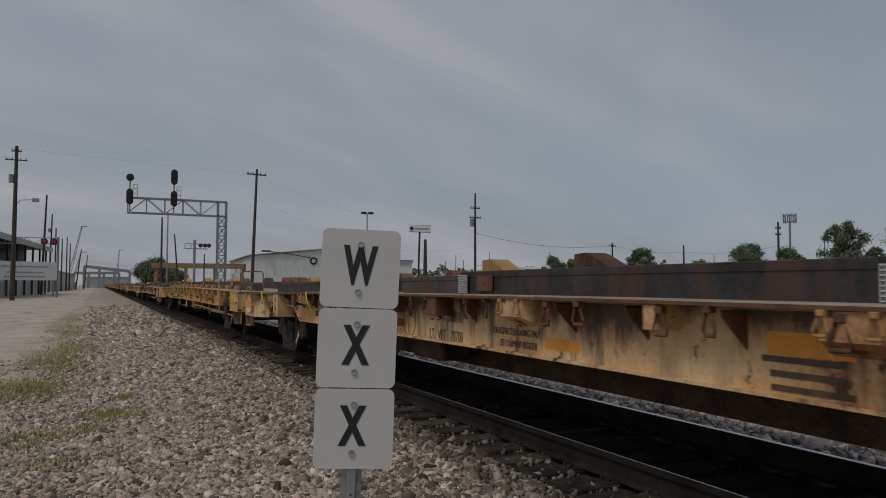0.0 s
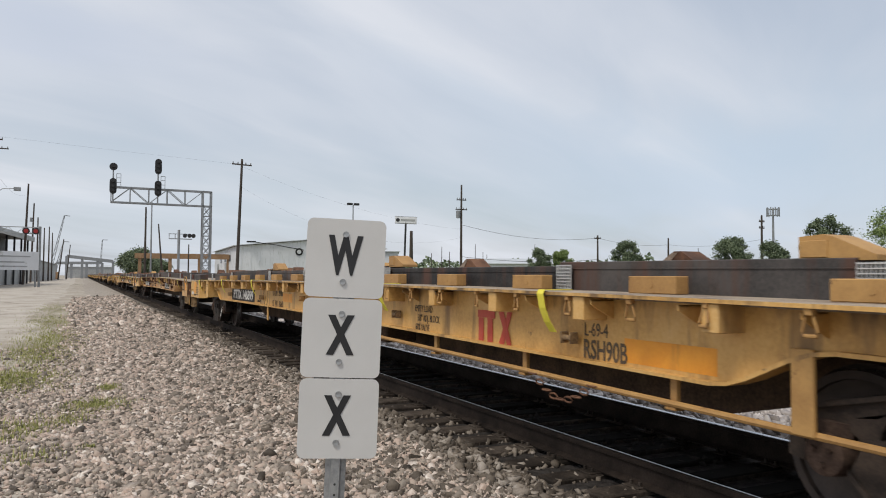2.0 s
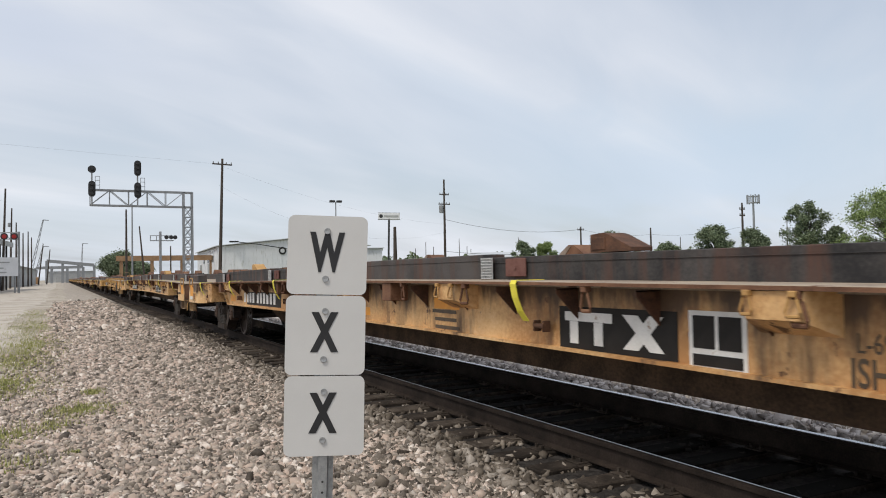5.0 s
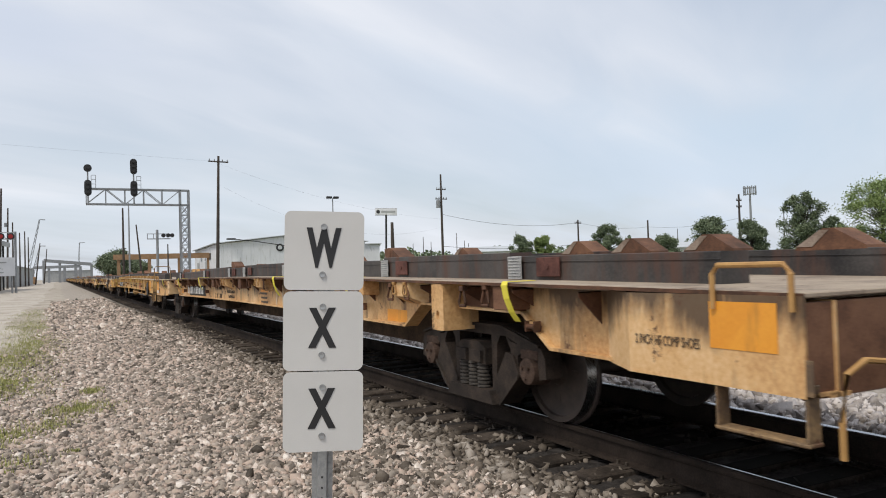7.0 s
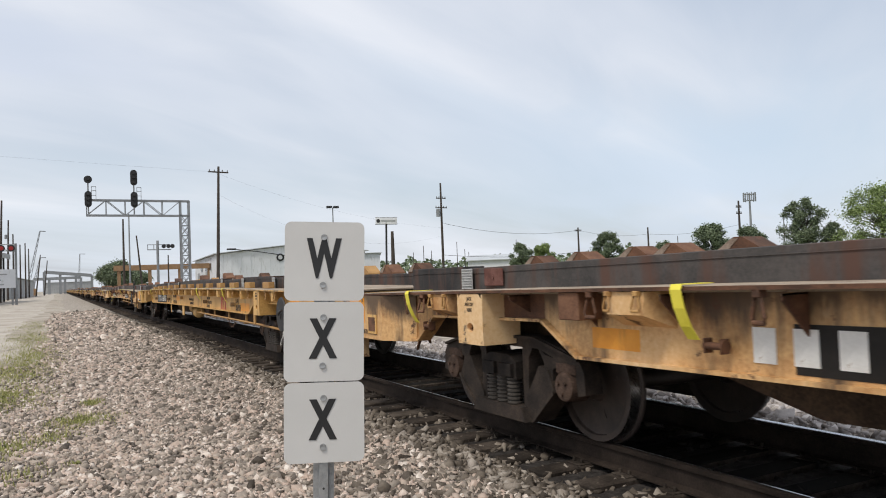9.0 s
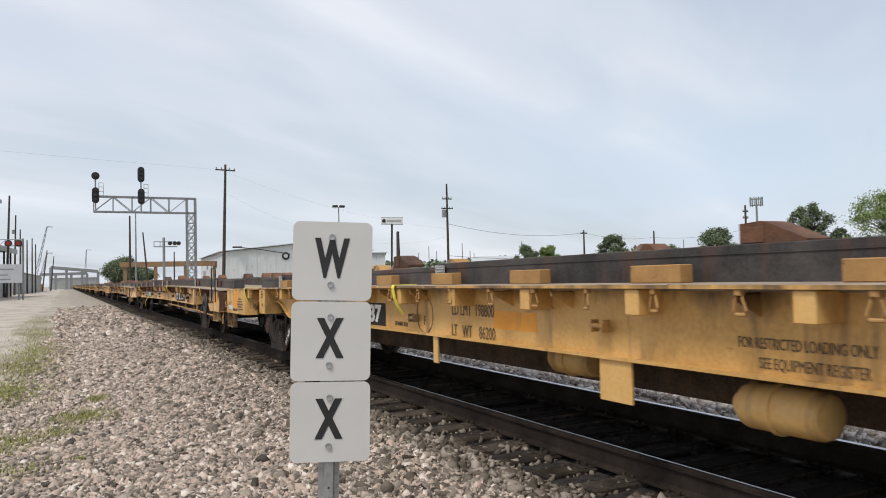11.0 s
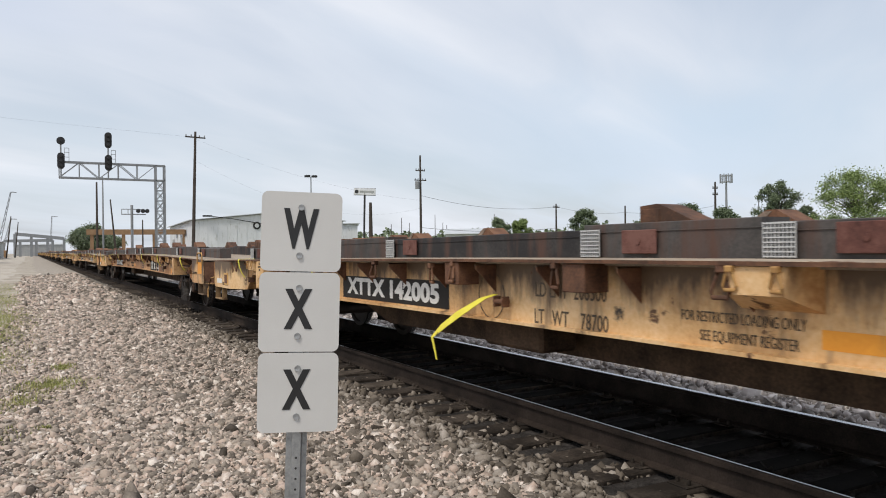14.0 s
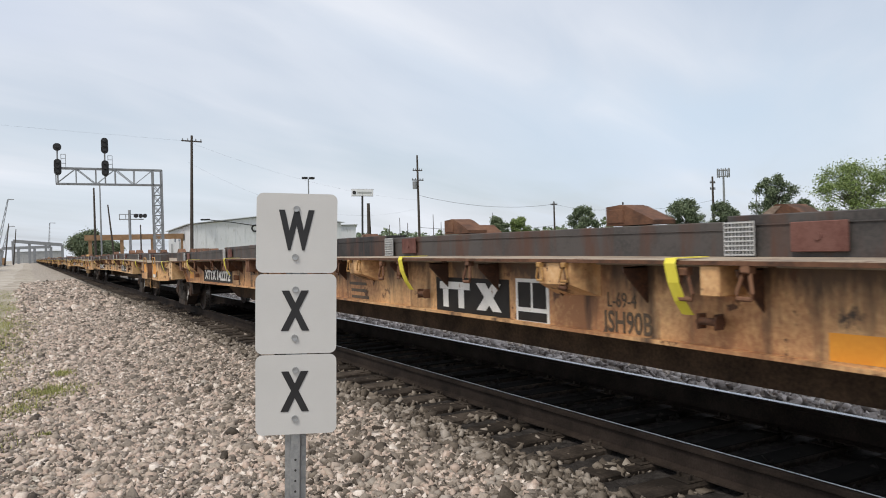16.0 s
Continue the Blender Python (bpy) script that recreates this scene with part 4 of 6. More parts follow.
def flat_car(k, style, paint, number, mark="", load="", tare="", code="", hoop="low", rod=False):
    """One empty long flat car; its front is at -y, its near side at -x."""
    rng = random.Random(100 + k)
    plain = style == "plain"
    wear = "faded yellow" if plain else "rust-streaked yellow"
    car = thing("flat_car", f"empty {wear} flat car with dark steel deck rails", "railway car", group="flat cars of the train")
    pn = paint.name
    part("deck", shared(("deck", plain), lambda: Geo().box(-SIDE, -HALF, DECK - 0.028, SIDE, HALF, DECK, 0.006).box(-WEB - 0.03, -HALF + 0.08, DECK - 0.046, WEB + 0.03, HALF - 0.08, DECK - 0.0285).mesh("deck", deck_mat, False)), car, "worn plank deck")
    lip = shared(("lip", pn, plain), lambda: Geo().box(-0.012, -HALF, DECK - 0.026, 0.0, HALF, DECK - 0.003).mesh("deck_edge", paint if plain else rust_steel, False))
    part("deck_edge", lip, car, "", (-SIDE, 0, 0))
    part("deck_edge", lip, car, "", (SIDE + 0.012, 0, 0))
    sill = shared(("sill", style, pn), lambda: sill_mesh(plain, paint))
    part("side_sill", sill, car, wear + " painted side sill", (-WEB, 0, 0))
    part("side_sill", sill, car, wear + " painted side sill", (WEB, 0, 0), (0, 0, 180))
    g = Geo
    part("center_sill", shared(("csill", plain), lambda: g().prism([(-HALF + 0.3, 0.72), (-8.8, 0.70), (-7.7, 0.41), (7.7, 0.41), (8.8, 0.70), (HALF - 0.3, 0.72), (HALF - 0.3, 1.26), (-HALF + 0.3, 1.26)], -0.33, 0.33).mesh("center_sill", under_mat, False)), car, "brown steel underframe")
    cross = shared("cross", lambda: g().prism([(-0.10, 0.90), (0.10, 0.90), (0.10, 1.26), (-0.10, 1.26)], -WEB + 0.03, WEB - 0.03).mesh("cross_bearer", under_mat, False))
    for i in range(7):
        part("cross_bearer", cross, car, "", (0, -7.2 + 2.4 * i, -0.02))
    end = shared(("end", pn), lambda: g().box(-SIDE, -0.02, SILL_LOW, SIDE, 0.02, DECK - 0.05, 0.006).box(-0.28, -0.05, 0.70, 0.28, 0.05, 1.02, 0.01).mesh("end_sill", paint if plain else rust_steel, False))
    part("end_sill", end, car, "", (0, -HALF + 0.03, 0))
    part("end_sill", end, car, "", (0, HALF - 0.03, 0), (0, 0, 180))
    def end_plate_mesh(long_one, hand):
        # seen in plan: flush with the deck edge at the car's end, then slanting in to the web
        run_in = [(0.0, 0.0), (1.86, 0.0), (2.0, SIDE - WEB)] if long_one else [(0.0, 0.0), (1.26, 0.0), (1.72, SIDE - WEB)]
        m = g()
        for (ya, xa), (yb, xb) in zip(run_in, run_in[1:]):
            quad = [(xa, ya), (xb, yb), (xb + 0.02, yb), (xa + 0.02, ya)]
            m.add([(x, y, z) for z in (SILL_LOW, DECK - 0.03) for x, y in quad], [(0, 1, 2, 3), (7, 6, 5, 4), (0, 4, 5, 1), (1, 5, 6, 2), (2, 6, 7, 3), (3, 7, 4, 0)])
            m.add([(x, y, z) for z in (SILL_LOW, SILL_LOW + 0.02) for x, y in ((xa + 0.001, ya), (xb + 0.001, yb), (0.24, yb), (0.24, ya))], [(0, 1, 2, 3), (7, 6, 5, 4), (0, 4, 5, 1), (1, 5, 6, 2), (2, 6, 7, 3), (3, 7, 4, 0)])
        me = m.mesh("end_plate", paint, False)
        if hand < 0:
            me.transform(Matrix.Diagonal((1, -1, 1, 1)))
            me.flip_normals()
        return me

    for s in (-1, 1):
        for j in (-1, 1):
            long_one, hand = plain and j > 0, j * s
            me = shared(("flush", pn, long_one, hand), lambda: end_plate_mesh(long_one, hand))
            part("end_plate", me, car, "", (s * (SIDE + 0.016), j * HALF, 0), (0, 0, 0 if s < 0 else 180))
    coup = shared("coupler", lambda: g().box(-0.09, -0.50, 0.77, 0.09, 0.1, 0.93, 0.02).prism([(-0.60, 0.73), (-0.40, 0.73), (-0.40, 0.99), (-0.60, 0.99)], -0.14, 0.10).tube([(0.25, 0.0, 0.85), (0.27, -0.2, 0.62), (0.20, -0.42, 0.50), (0.1, -0.56, 0.60)], 0.022, 8).mesh("coupler", rust_steel))
    part("coupler", coup, car, "rusted knuckle coupler with air hose", (0, -HALF, 0))
    part("coupler", coup, car, "rusted knuckle coupler with air hose", (0, HALF, 0), (0, 0, 180))
    lever = shared(("lever", pn), lambda: g().tube([(-0.25, -0.08, 0.95), (-0.9, -0.10, 0.95), (-1.15, -0.12, 0.98), (-1.30, -0.12, 0.92), (-1.36, -0.13, 0.70), (-1.36, -0.13, 0.52)], 0.017, 7).mesh("uncoupling_lever", tan_paint))
    part("uncoupling_lever", lever, car, "", (0, -HALF, 0))
    part("uncoupling_lever", lever, car, "", (0, HALF, 0), (0, 0, 180))
    for s in (-1, 1):
        add_truck(car, TRUCKS[plain][s > 0], mark)
    # boxes and hooks below the deck edge
    step = 1.26 if plain else 1.65
    brk = shared(("bracket", pn), lambda: g().box(-0.213, -0.066, -0.17, 0.01, 0.066, 0.0, 0.006).mesh("bracket", paint, False))
    rusty = shared("rusty_bracket", lambda: g().box(-0.213, -0.12, -0.2, 0.01, 0.12, 0.0, 0.006).mesh("bracket", rust_steel, False))
    pad = shared(("pad", pn), lambda: jack_pad_mesh(paint))
    for s in (-1, 1):
        for ty in TRUCKS[plain]:
            slim = ty < 0 and not plain
            me = shared(("pad_slim", pn), lambda: slim_copy(pad)) if slim else pad
            part("jack_pad", me, car, "box bracket with an oval hole", (s * WEB, ty + (0.12 if slim else 0.0), DECK - 0.031), (0, 0, 0 if s < 0 else 180))
        n = int(2 * 12.6 / step)
        for i in range(n + 1):
            y = -12.4 + step * i + (0.0 if plain else rng.uniform(-0.2, 0.2))
            lettered = s < 0 and (4.5 < y < 7.6 or -6.6 < y < -4.9 + 0.9 * (not plain))
            if clear_of_truck(y, 0.5, plain) and abs(y) < 11.95 and not (lettered and not plain) and (plain or min(abs(y - q) for q in ANCHORS) > 0.5):
                part("bracket", brk if plain or rng.random() < 0.15 else rusty, car, "", (s * WEB, y, DECK - 0.031), (0, 0, 0 if s < 0 else 180))
        for ty in TRUCKS[plain][0 if plain else 1:] if s < 0 else ():
            for i, word in enumerate(("JACK", "AND LIFT", "HERE")):
                me = shared(("padword", i), lambda: letters(word, 0.032, faded_ink, 0.8, 0.0))
                part("stencil", me, car, "").matrix_basis = Matrix.Translation((-WEB - 0.228, ty, DECK - 0.075 - 0.05 * i)) @ NEAR_FACE
    for y in () if plain else ANCHORS:
        part("anchor_plate", shared(("anchor", pn), lambda: g().add([(-0.213, -0.19, 0), (-0.213, 0.19, 0), (-0.213, 0.17, -0.15), (-0.213, -0.17, -0.15), (0.0, -0.25, 0), (0.0, 0.25, 0), (0.0, 0.25, -0.24), (0.0, -0.25, -0.24)], [(0, 3, 2, 1), (1, 2, 6, 5), (0, 4, 7, 3), (3, 7, 6, 2), (0, 1, 5, 4), (4, 5, 6, 7)]).mesh("anchor_plate", paint, False)), car, "yellow tie-down anchor plate", (-WEB, y, DECK - 0.031))
        for dy in (-0.14, 0.14):
            part("tie_down", shared("hook_tan", lambda: hook_mesh(tan_paint, 0.72)), car, "hanging triangular tie-down ring", (-SIDE - 0.01, y + dy, DECK - 0.035), (0, rng.uniform(-5, 5), rng.uniform(-12, 12)))
    hook = shared(("hook", plain), lambda: hook_mesh(tan_paint if plain else rust_steel, 0.78 if plain else 1.0))
    y = -12.1
    while y < 12.5:
        if clear_of_truck(y, 0.42, plain) and abs(y) < 12.0:
            part("tie_down", hook, car, "hanging triangular tie-down ring", (-SIDE + 0.02, y, DECK - 0.035), (0, rng.uniform(-8, 8), rng.uniform(-15, 15)))
            if not plain and rng.random() < 0.6 and not 4.3 < y < 7.6 and not -6.4 < y < -3.9:
                part("tie_down", hook, car, "hanging triangular tie-down ring", (-SIDE + 0.02, y + 0.42, DECK - 0.055), (0, rng.uniform(-8, 8), rng.uniform(-25, 25)))
        y += (0.71 if plain else 1.55) + rng.uniform(-0.06, 0.06) * (1 if plain else 5)
    strap_at = (-6.93, -3.42, 4.03, 7.74, 11.7) if plain else (-10.9, -7.08, -3.55, 3.62 if k == 5 else 4.05, 7.8, 11.6)
    win = shared("winch", lambda: winch_mesh(rust_steel))
    for i, y in enumerate(strap_at):
        tail = k == 5 and i == 3
        part("strap", shared(("strap", tail), lambda: strap_mesh(tail)), car, "bright yellow webbing strap", (-SIDE - 0.005, y, 0), (0, 0, rng.uniform(-4, 4)))
        part("winch", shared("winch_tan", lambda: winch_mesh(worn_tan)) if plain else win, car, "rusted strap winch", (-WEB - 0.02, y - 0.12, DECK - 0.36))
    if plain:
        for y in (-0.2,):
            part("winch", shared("winch2", lambda: winch_mesh(tan_paint)), car, "", (-WEB - 0.02, y + 0.9, DECK - 0.30))
    # deck rails, panels, chocks and blocks
    ends = PANELS.get(k, PANELS[3])
    spans = list(zip((-12.6, *(e + 0.13 for e in ends)), (e + 0.10 for e in (*ends, 12.6))))
    spans = [(a, b) for a, b in spans if b - a > 0.5]
    for i, (a, b) in enumerate(spans):
        hgt = 0.205 + 0.035 * (i % 2) + (0.0 if plain else 0.012)
        for x in (-0.86, 0.78):
            if x > 0:
                a, b = (-12.95 if i == 0 else a), (12.9 if i == len(spans) - 1 else b)
            # one closed box girder with a thin fillet along its face
            prof = [(x, DECK), (x, DECK + hgt * 0.74), (x - 0.008, DECK + hgt * 0.745), (x - 0.008, DECK + hgt * 0.765), (x, DECK + hgt * 0.77), (x, DECK + hgt - 0.006), (x + 0.006, DECK + hgt), (x + 0.254, DECK + hgt), (x + 0.26, DECK + hgt - 0.006), (x + 0.26, DECK)]
            q = len(prof)
            bm_ = g().add([(px, y, pz) for y in (a, b) for px, pz in prof], [tuple(range(q)), tuple(range(2 * q - 1, q - 1, -1))] + [(n, q + n, q + (n + 1) % q, (n + 1) % q) for n in range(q)])
            part("deck_rail", bm_.mesh("deck_rail", beam_steel, False), car, "long sooty grey steel deck rail")
        if i < len(ends):
            p = part("mesh_panel", shared("lattice", lattice_mesh), car, "pale wire-mesh panel", (-0.89, b - 0.11, DECK))
            part("panel_back", shared("lback", lambda: g().box(-0.003, -0.105, 0.004, 0.003, 0.105, 0.21).mesh("panel_back", lattice_back, False)), p)
            if not plain:
                part("rust_plate", shared("rplate", lambda: g().box(-0.008, -0.17, -0.085, 0.008, 0.17, 0.085, 0.004).lathe([(-0.016, 0.0), (-0.016, 0.022), (-0.006, 0.022)], 10, "x").mesh("rust_plate", red_rust)), car, "rust-red plate on the deck rail", (-0.885, b - 0.62, DECK + 0.115))
    # wedge chocks on the near rail, gabled ones on the far rail
    for y in WEDGES.get(k, WEDGES[3]):
        tone = tan_paint if k == 1 or (not plain and rng.random() < 0.3) else rust_steel
        part("chock", shared(("chock", tone.name), lambda: wedge_mesh(tone)), car, "wedge-shaped wheel chock with one upright end", (-0.72, y, DECK + 0.225))
    for y in (-12.3, -11.0, -9.9, -8.9, -6.2, -1.4, 2.5, 6.9, 9.1, 9.95, 10.75, 11.65, 12.45):
        tone = tan_paint if plain and rng.random() < 0.3 else rust_steel
        part("chock", shared(("gable", tone.name), lambda: gable_mesh(tone)), car, "rusty gabled wheel chock with a pale flank", (0.91, y + rng.uniform(-0.15, 0.15), DECK + 0.205))
    blk = shared("block", lambda: g().box(-0.06, -0.24, 0, 0.06, 0.24, 0.125, 0.006).lathe([(-0.063, 0.0), (-0.063, 0.02), (-0.05, 0.02)], 10, "x", (0, 0, 0.06)).mesh("deck_block", tan_paint, False))
    y = -11.0
    while y < 11.2:
        if plain:
            part("deck_block", blk, car, "tan painted deck block", (-1.02, y, DECK))
        y += 1.62
    # steps, grabs and hoops
    drop = 0.29 if plain else 0.215
    stir = shared(("stirrup", plain), lambda: g().box(-0.05, -0.29, -drop, 0.05, -0.272, 0.07, 0.005).box(-0.05, 0.272, -drop, 0.05, 0.29, 0.07, 0.005).box(-0.056, -0.295, -drop - 0.02, 0.056, 0.295, -drop + 0.002, 0.006).box(-0.055, -0.33, 0.02, -0.045, -0.24, 0.2, 0.003).box(-0.055, 0.24, 0.02, -0.045, 0.33, 0.2, 0.003).mesh("stirrup_step", worn_tan, False))
    grab = shared("grab", lambda: g().tube([(0, -0.22, 0.06), (-0.06, -0.22, 0.05), (-0.06, -0.20, 0.0), (-0.06, 0.20, 0.0), (-0.06, 0.22, 0.05), (0, 0.22, 0.06)], 0.011, 7).mesh("grab_iron", tan_paint))
    for s in (-1, 1):
        for j in (-1, 1):
            part("stirrup_step", stir, car, "bent flat-bar step", (s * (SIDE - 0.04), j * (HALF - (0.53 if k == 5 and j < 0 else 0.29)), SILL_LOW))
            if plain:
                part("grab_iron", grab, car, "", (s * (SIDE + 0.012), j * (HALF - 0.30), 0.98), (0, 0, 0 if s < 0 else 180))
    tall = 0.52 if hoop != "low" else 0.14
    across = hoop == "across"
    hp = shared(("hoop", hoop), lambda: (g().tube([(-1.36, 0.02, DECK - 0.3), (-1.36, 0.02, DECK + tall - 0.06), (-1.32, 0.02, DECK + tall), (-0.82, 0.02, DECK + tall), (-0.78, 0.02, DECK + tall - 0.06), (-0.78, 0.02, DECK)], 0.016, 8) if across else g().tube([(-1.45, -0.02, DECK - (0.30 if tall > 0.3 else 0.10)), (-1.45, 0, DECK + 0.05), (-1.45, -0.06 if tall > 0.3 else 0, DECK + tall - 0.05), (-1.45, -0.02, DECK + tall), (-1.45, 0.46, DECK + tall), (-1.45, 0.50, DECK + tall - 0.05), (-1.45, 0.50, DECK - (0.30 if tall > 0.3 else 0.10))], 0.016, 8)).mesh("hoop_rail", dark_metal if hoop == "tall" else worn_tan))
    part("hoop_rail", hp, car, "bent pipe hoop handrail", (0, -HALF + (0.05 if across else 0.36 if hoop == "tall" else 0.05), 0))
    if not plain and k != 5:
        part("hoop_rail", shared(("hoop", "low"), lambda: g().tube([(-1.45, 0, DECK - 0.10), (-1.45, 0, DECK + 0.09), (-1.45, 0.04, DECK + 0.14), (-1.45, 0.46, DECK + 0.14), (-1.45, 0.50, DECK + 0.09), (-1.45, 0.50, DECK - 0.10)], 0.016, 8).mesh("hoop_rail", tan_paint)), car, "bent pipe hoop handrail", (0, HALF - 0.7, 0))
    # underside gear
    if plain:
        tank = shared("tank", lambda: g().lathe([(-0.30, 0.0), (-0.30, 0.08), (-0.275, 0.125), (-0.235, 0.142), (0.02, 0.142), (0.025, 0.156), (0.045, 0.156), (0.05, 0.142), (0.235, 0.142), (0.275, 0.125), (0.30, 0.08), (0.34, 0.07), (0.34, 0.0)], 22, "y").mesh("air_tank", yellow_clean))
        part("air_tank", tank, car, "yellow cylindrical air tank", (-0.95, -0.58, 0.575))
        part("air_tank", tank, car, "dirty cylindrical air tank", (-0.72, 1.7, 0.66))
        part("valve_box", shared("valve", lambda: g().box(-0.22, -0.3, -0.2, 0.22, 0.3, 0.2, 0.02).mesh("valve_box", under_mat, False)), car, "", (-0.75, -2.2, 0.72))
        part("drop_plate", shared("drop", lambda: g().box(-0.012, -0.17, -0.30, 0.012, 0.17, 0.02, 0.004).mesh("drop_plate", yellow_clean, False)), car, "", (-WEB - 0.02, 0.6, SILL_LOW))
        part("drop_plate", shared("drop2", lambda: g().box(-0.012, -0.05, -0.28, 0.012, 0.05, 0.02, 0.004).mesh("drop_plate", yellow_clean, False)), car, "", (-WEB - 0.02, 3.45, SILL_LOW))
    else:
        part("valve_box", shared("valve2", lambda: g().box(-0.2, -0.45, -0.16, 0.2, 0.45, 0.16, 0.03).mesh("valve_box", under_mat, False)), car, "", (-0.7, 3.9, 0.66))
    if rod:
        part("air_tank", shared("tank2", lambda: g().lathe([(-0.42, 0.0), (-0.42, 0.10), (-0.38, 0.18), (-0.34, 0.2), (-0.03, 0.2), (-0.02, 0.225), (0.03, 0.225), (0.04, 0.2), (0.34, 0.2), (0.38, 0.18), (0.42, 0.10), (0.42, 0.0)], 22, "y").mesh("air_tank", under_mat)), car, "grimy brown cylindrical air tank", (-0.9, -0.85, 0.62))
    if plain or rod:
        rd = shared(("rod", plain), lambda: g().tube([(-1.22, -11.9, 0.60), (-1.22, -9.6, 0.62), (-1.22, -7.4, 0.62), (-1.22, -2.2, 0.64)], 0.022, 8).mesh("brake_rod", tan_paint))
        part("brake_rod", rd, car, "long tan brake rod")
        hang = shared("hang", lambda: g().box(-0.02, -0.03, 0.58, 0.02, 0.03, 0.86, 0.005).box(-0.05, -0.05, 0.575, 0.04, 0.05, 0.60, 0.005).mesh("rod_hanger", tan_paint, False))
        for y in (-2.6, -4.5, -6.3, -8.1):
            part("rod_hanger", hang, car, "", (-WEB + 0.02, y, 0))
        part("drop_plate", shared("drop3", lambda: g().box(-0.015, -0.07, -0.46, 0.015, 0.07, 0.0, 0.006).mesh("drop_plate", tan_paint, False)), car, "", (-WEB - 0.04, -9.1, ARCH + 0.02))
        ch = g()
        for i in range(9):
            t_ = i / 8
            y, z = -7.3 + 0.8 * t_, 0.62 - 0.16 * math.sin(math.pi * t_)
            a = 0 if i % 2 else 1
            ch.tube([(-1.24 + 0.022 * (a * math.cos(q)), y + 0.055 * math.sin(q), z + 0.022 * ((1 - a) * math.cos(q))) for q in [6.2832 * w / 8 for w in range(8)]], 0.008, 5, True)
        part("chain", ch.mesh("chain", rust_steel), car, "rusty brake chain")
        bw = shared("brake", lambda: g().lathe([(-0.03, 0.0), (-0.03, 0.05), (-0.015, 0.07), (-0.01, 0.27), (0.01, 0.28), (0.03, 0.25), (0.03, 0.0)], 22, "x").tube([(-0.05, 0.0, 0.0), (-0.08, -0.2, 0.05), (-0.09, -0.36, 0.08)], 0.018, 6).mesh("brake_wheel", dark_metal))
        part("brake_wheel", bw, car, "dark hand-brake wheel", (-SIDE - 0.07, -12.02, 0.93))
    # paint patches and stencils
    for y, z, wy, wz in ((-8.05, 0.92, 0.85, 0.17), (1.95, 1.0, 0.7, 0.16), (12.6, 1.10, 0.46, 0.34), (-12.62, 1.07, 0.5, 0.4)) if plain else ((-8.15, 0.89, 0.56, 0.14), (-1.9, 1.09, 0.55, 0.13), (0.45, 0.92, 0.5, 0.1), (8.65, 0.95, 0.5, 0.15), (13.12, 1.12, 0.5, 0.3), (-13.24, 1.13, 0.44, 0.26)):
        if rng.random() < 0.9 or -8.5 < y < -8:
            plate_on_side(car, "paint_patch", y, z, wy, wz, orange_paint, "brighter repainted orange patch", 0.0015, 0.002)
    if k == 3:
        # the remains of painted letters
        for y, z, tilt, h in ((-2.82, 0.97, 12, 0.34), (-3.22, 0.99, -8, 0.36), (-3.40, 0.93, 20, 0.26)):
            part("painted_stroke", g().box(-0.002, -0.045, -h / 2, 0.0, 0.045, h / 2).mesh("painted_stroke", pale_wash, False), car, "faded pale spray-paint stroke", (-WEB - 0.003, y, z), (tilt, 0, 0))
        part("painted_ring", g().tube([(0, 0.12 * math.cos(0.2244 * i), 0.16 * math.sin(0.2244 * i)) for i in range(28)], 0.03, 5, True).mesh("painted_ring", brown_wash), car, "faded brown spray-paint ring", (-WEB + 0.026, -3.04, 1.03))
    if number:
        plate_on_side(car, "number_panel", 6.22 if plain else 5.85, 0.965, 2.72, 0.28 if plain else 0.27, black_paint, "black panel behind the car number")
        if number == "#":
            for i in range(10):
                plate_on_side(car, "number_bar", 7.4 - 0.26 * i - (0.12 if i > 3 else 0), 0.975, 0.15, 0.20, white_paint, "", 0.005)
        else:
            stencil(car, number, 0.2 if plain else 0.18, white_paint, 6.18 if plain else 5.85, 0.965, 1.42 if plain else 1.53, "white car number", "car_number", 0.005, 0.011)
        ring = shared("ring", lambda: g().tube([(0, 0.2 * math.cos(6.2832 * i / 28), 0.2 * math.sin(6.2832 * i / 28)) for i in range(28)], 0.006, 5, True).mesh("stencil_ring", faded_ink))
        part("stencil_ring", ring, car, "", (-WEB, 3.75, 1.0))
        if plain:
            stencil(car, "F", 0.1, faded_ink, 3.75, 0.93, 0.75)
        stencil(car, "LD LMT  " + load, 0.115, faded_ink, 2.7, 1.07, 0.72)
        stencil(car, "LT   WT    " + tare, 0.115, faded_ink, 2.7, 0.86, 0.72)
        ry = -0.88 if plain else 1.2
        stencil(car, "FOR RESTRICTED LOADING ONLY", 0.062, faded_ink, ry, 0.98, 0.60)
        stencil(car, "SEE EQUIPMENT REGISTER", 0.062, faded_ink, ry - 0.05, 0.87, 0.62)
        stencil(car, "2 INCH HF COMP SHOES", 0.05, faded_ink, 12.72, 0.865, 0.55)
        if plain:
            stencil(car, "B-END", 0.06, faded_ink, -13.42, 1.02, 0.8)
        else:
            stencil(car, "2 INCH HF COMP SHOES", 0.06, faded_ink, -12.68, 1.0, 0.55)
        plate_on_side(car, "white_panel", 13.2, 0.92, 0.42, 0.09, white_paint, "blank white painted panel")
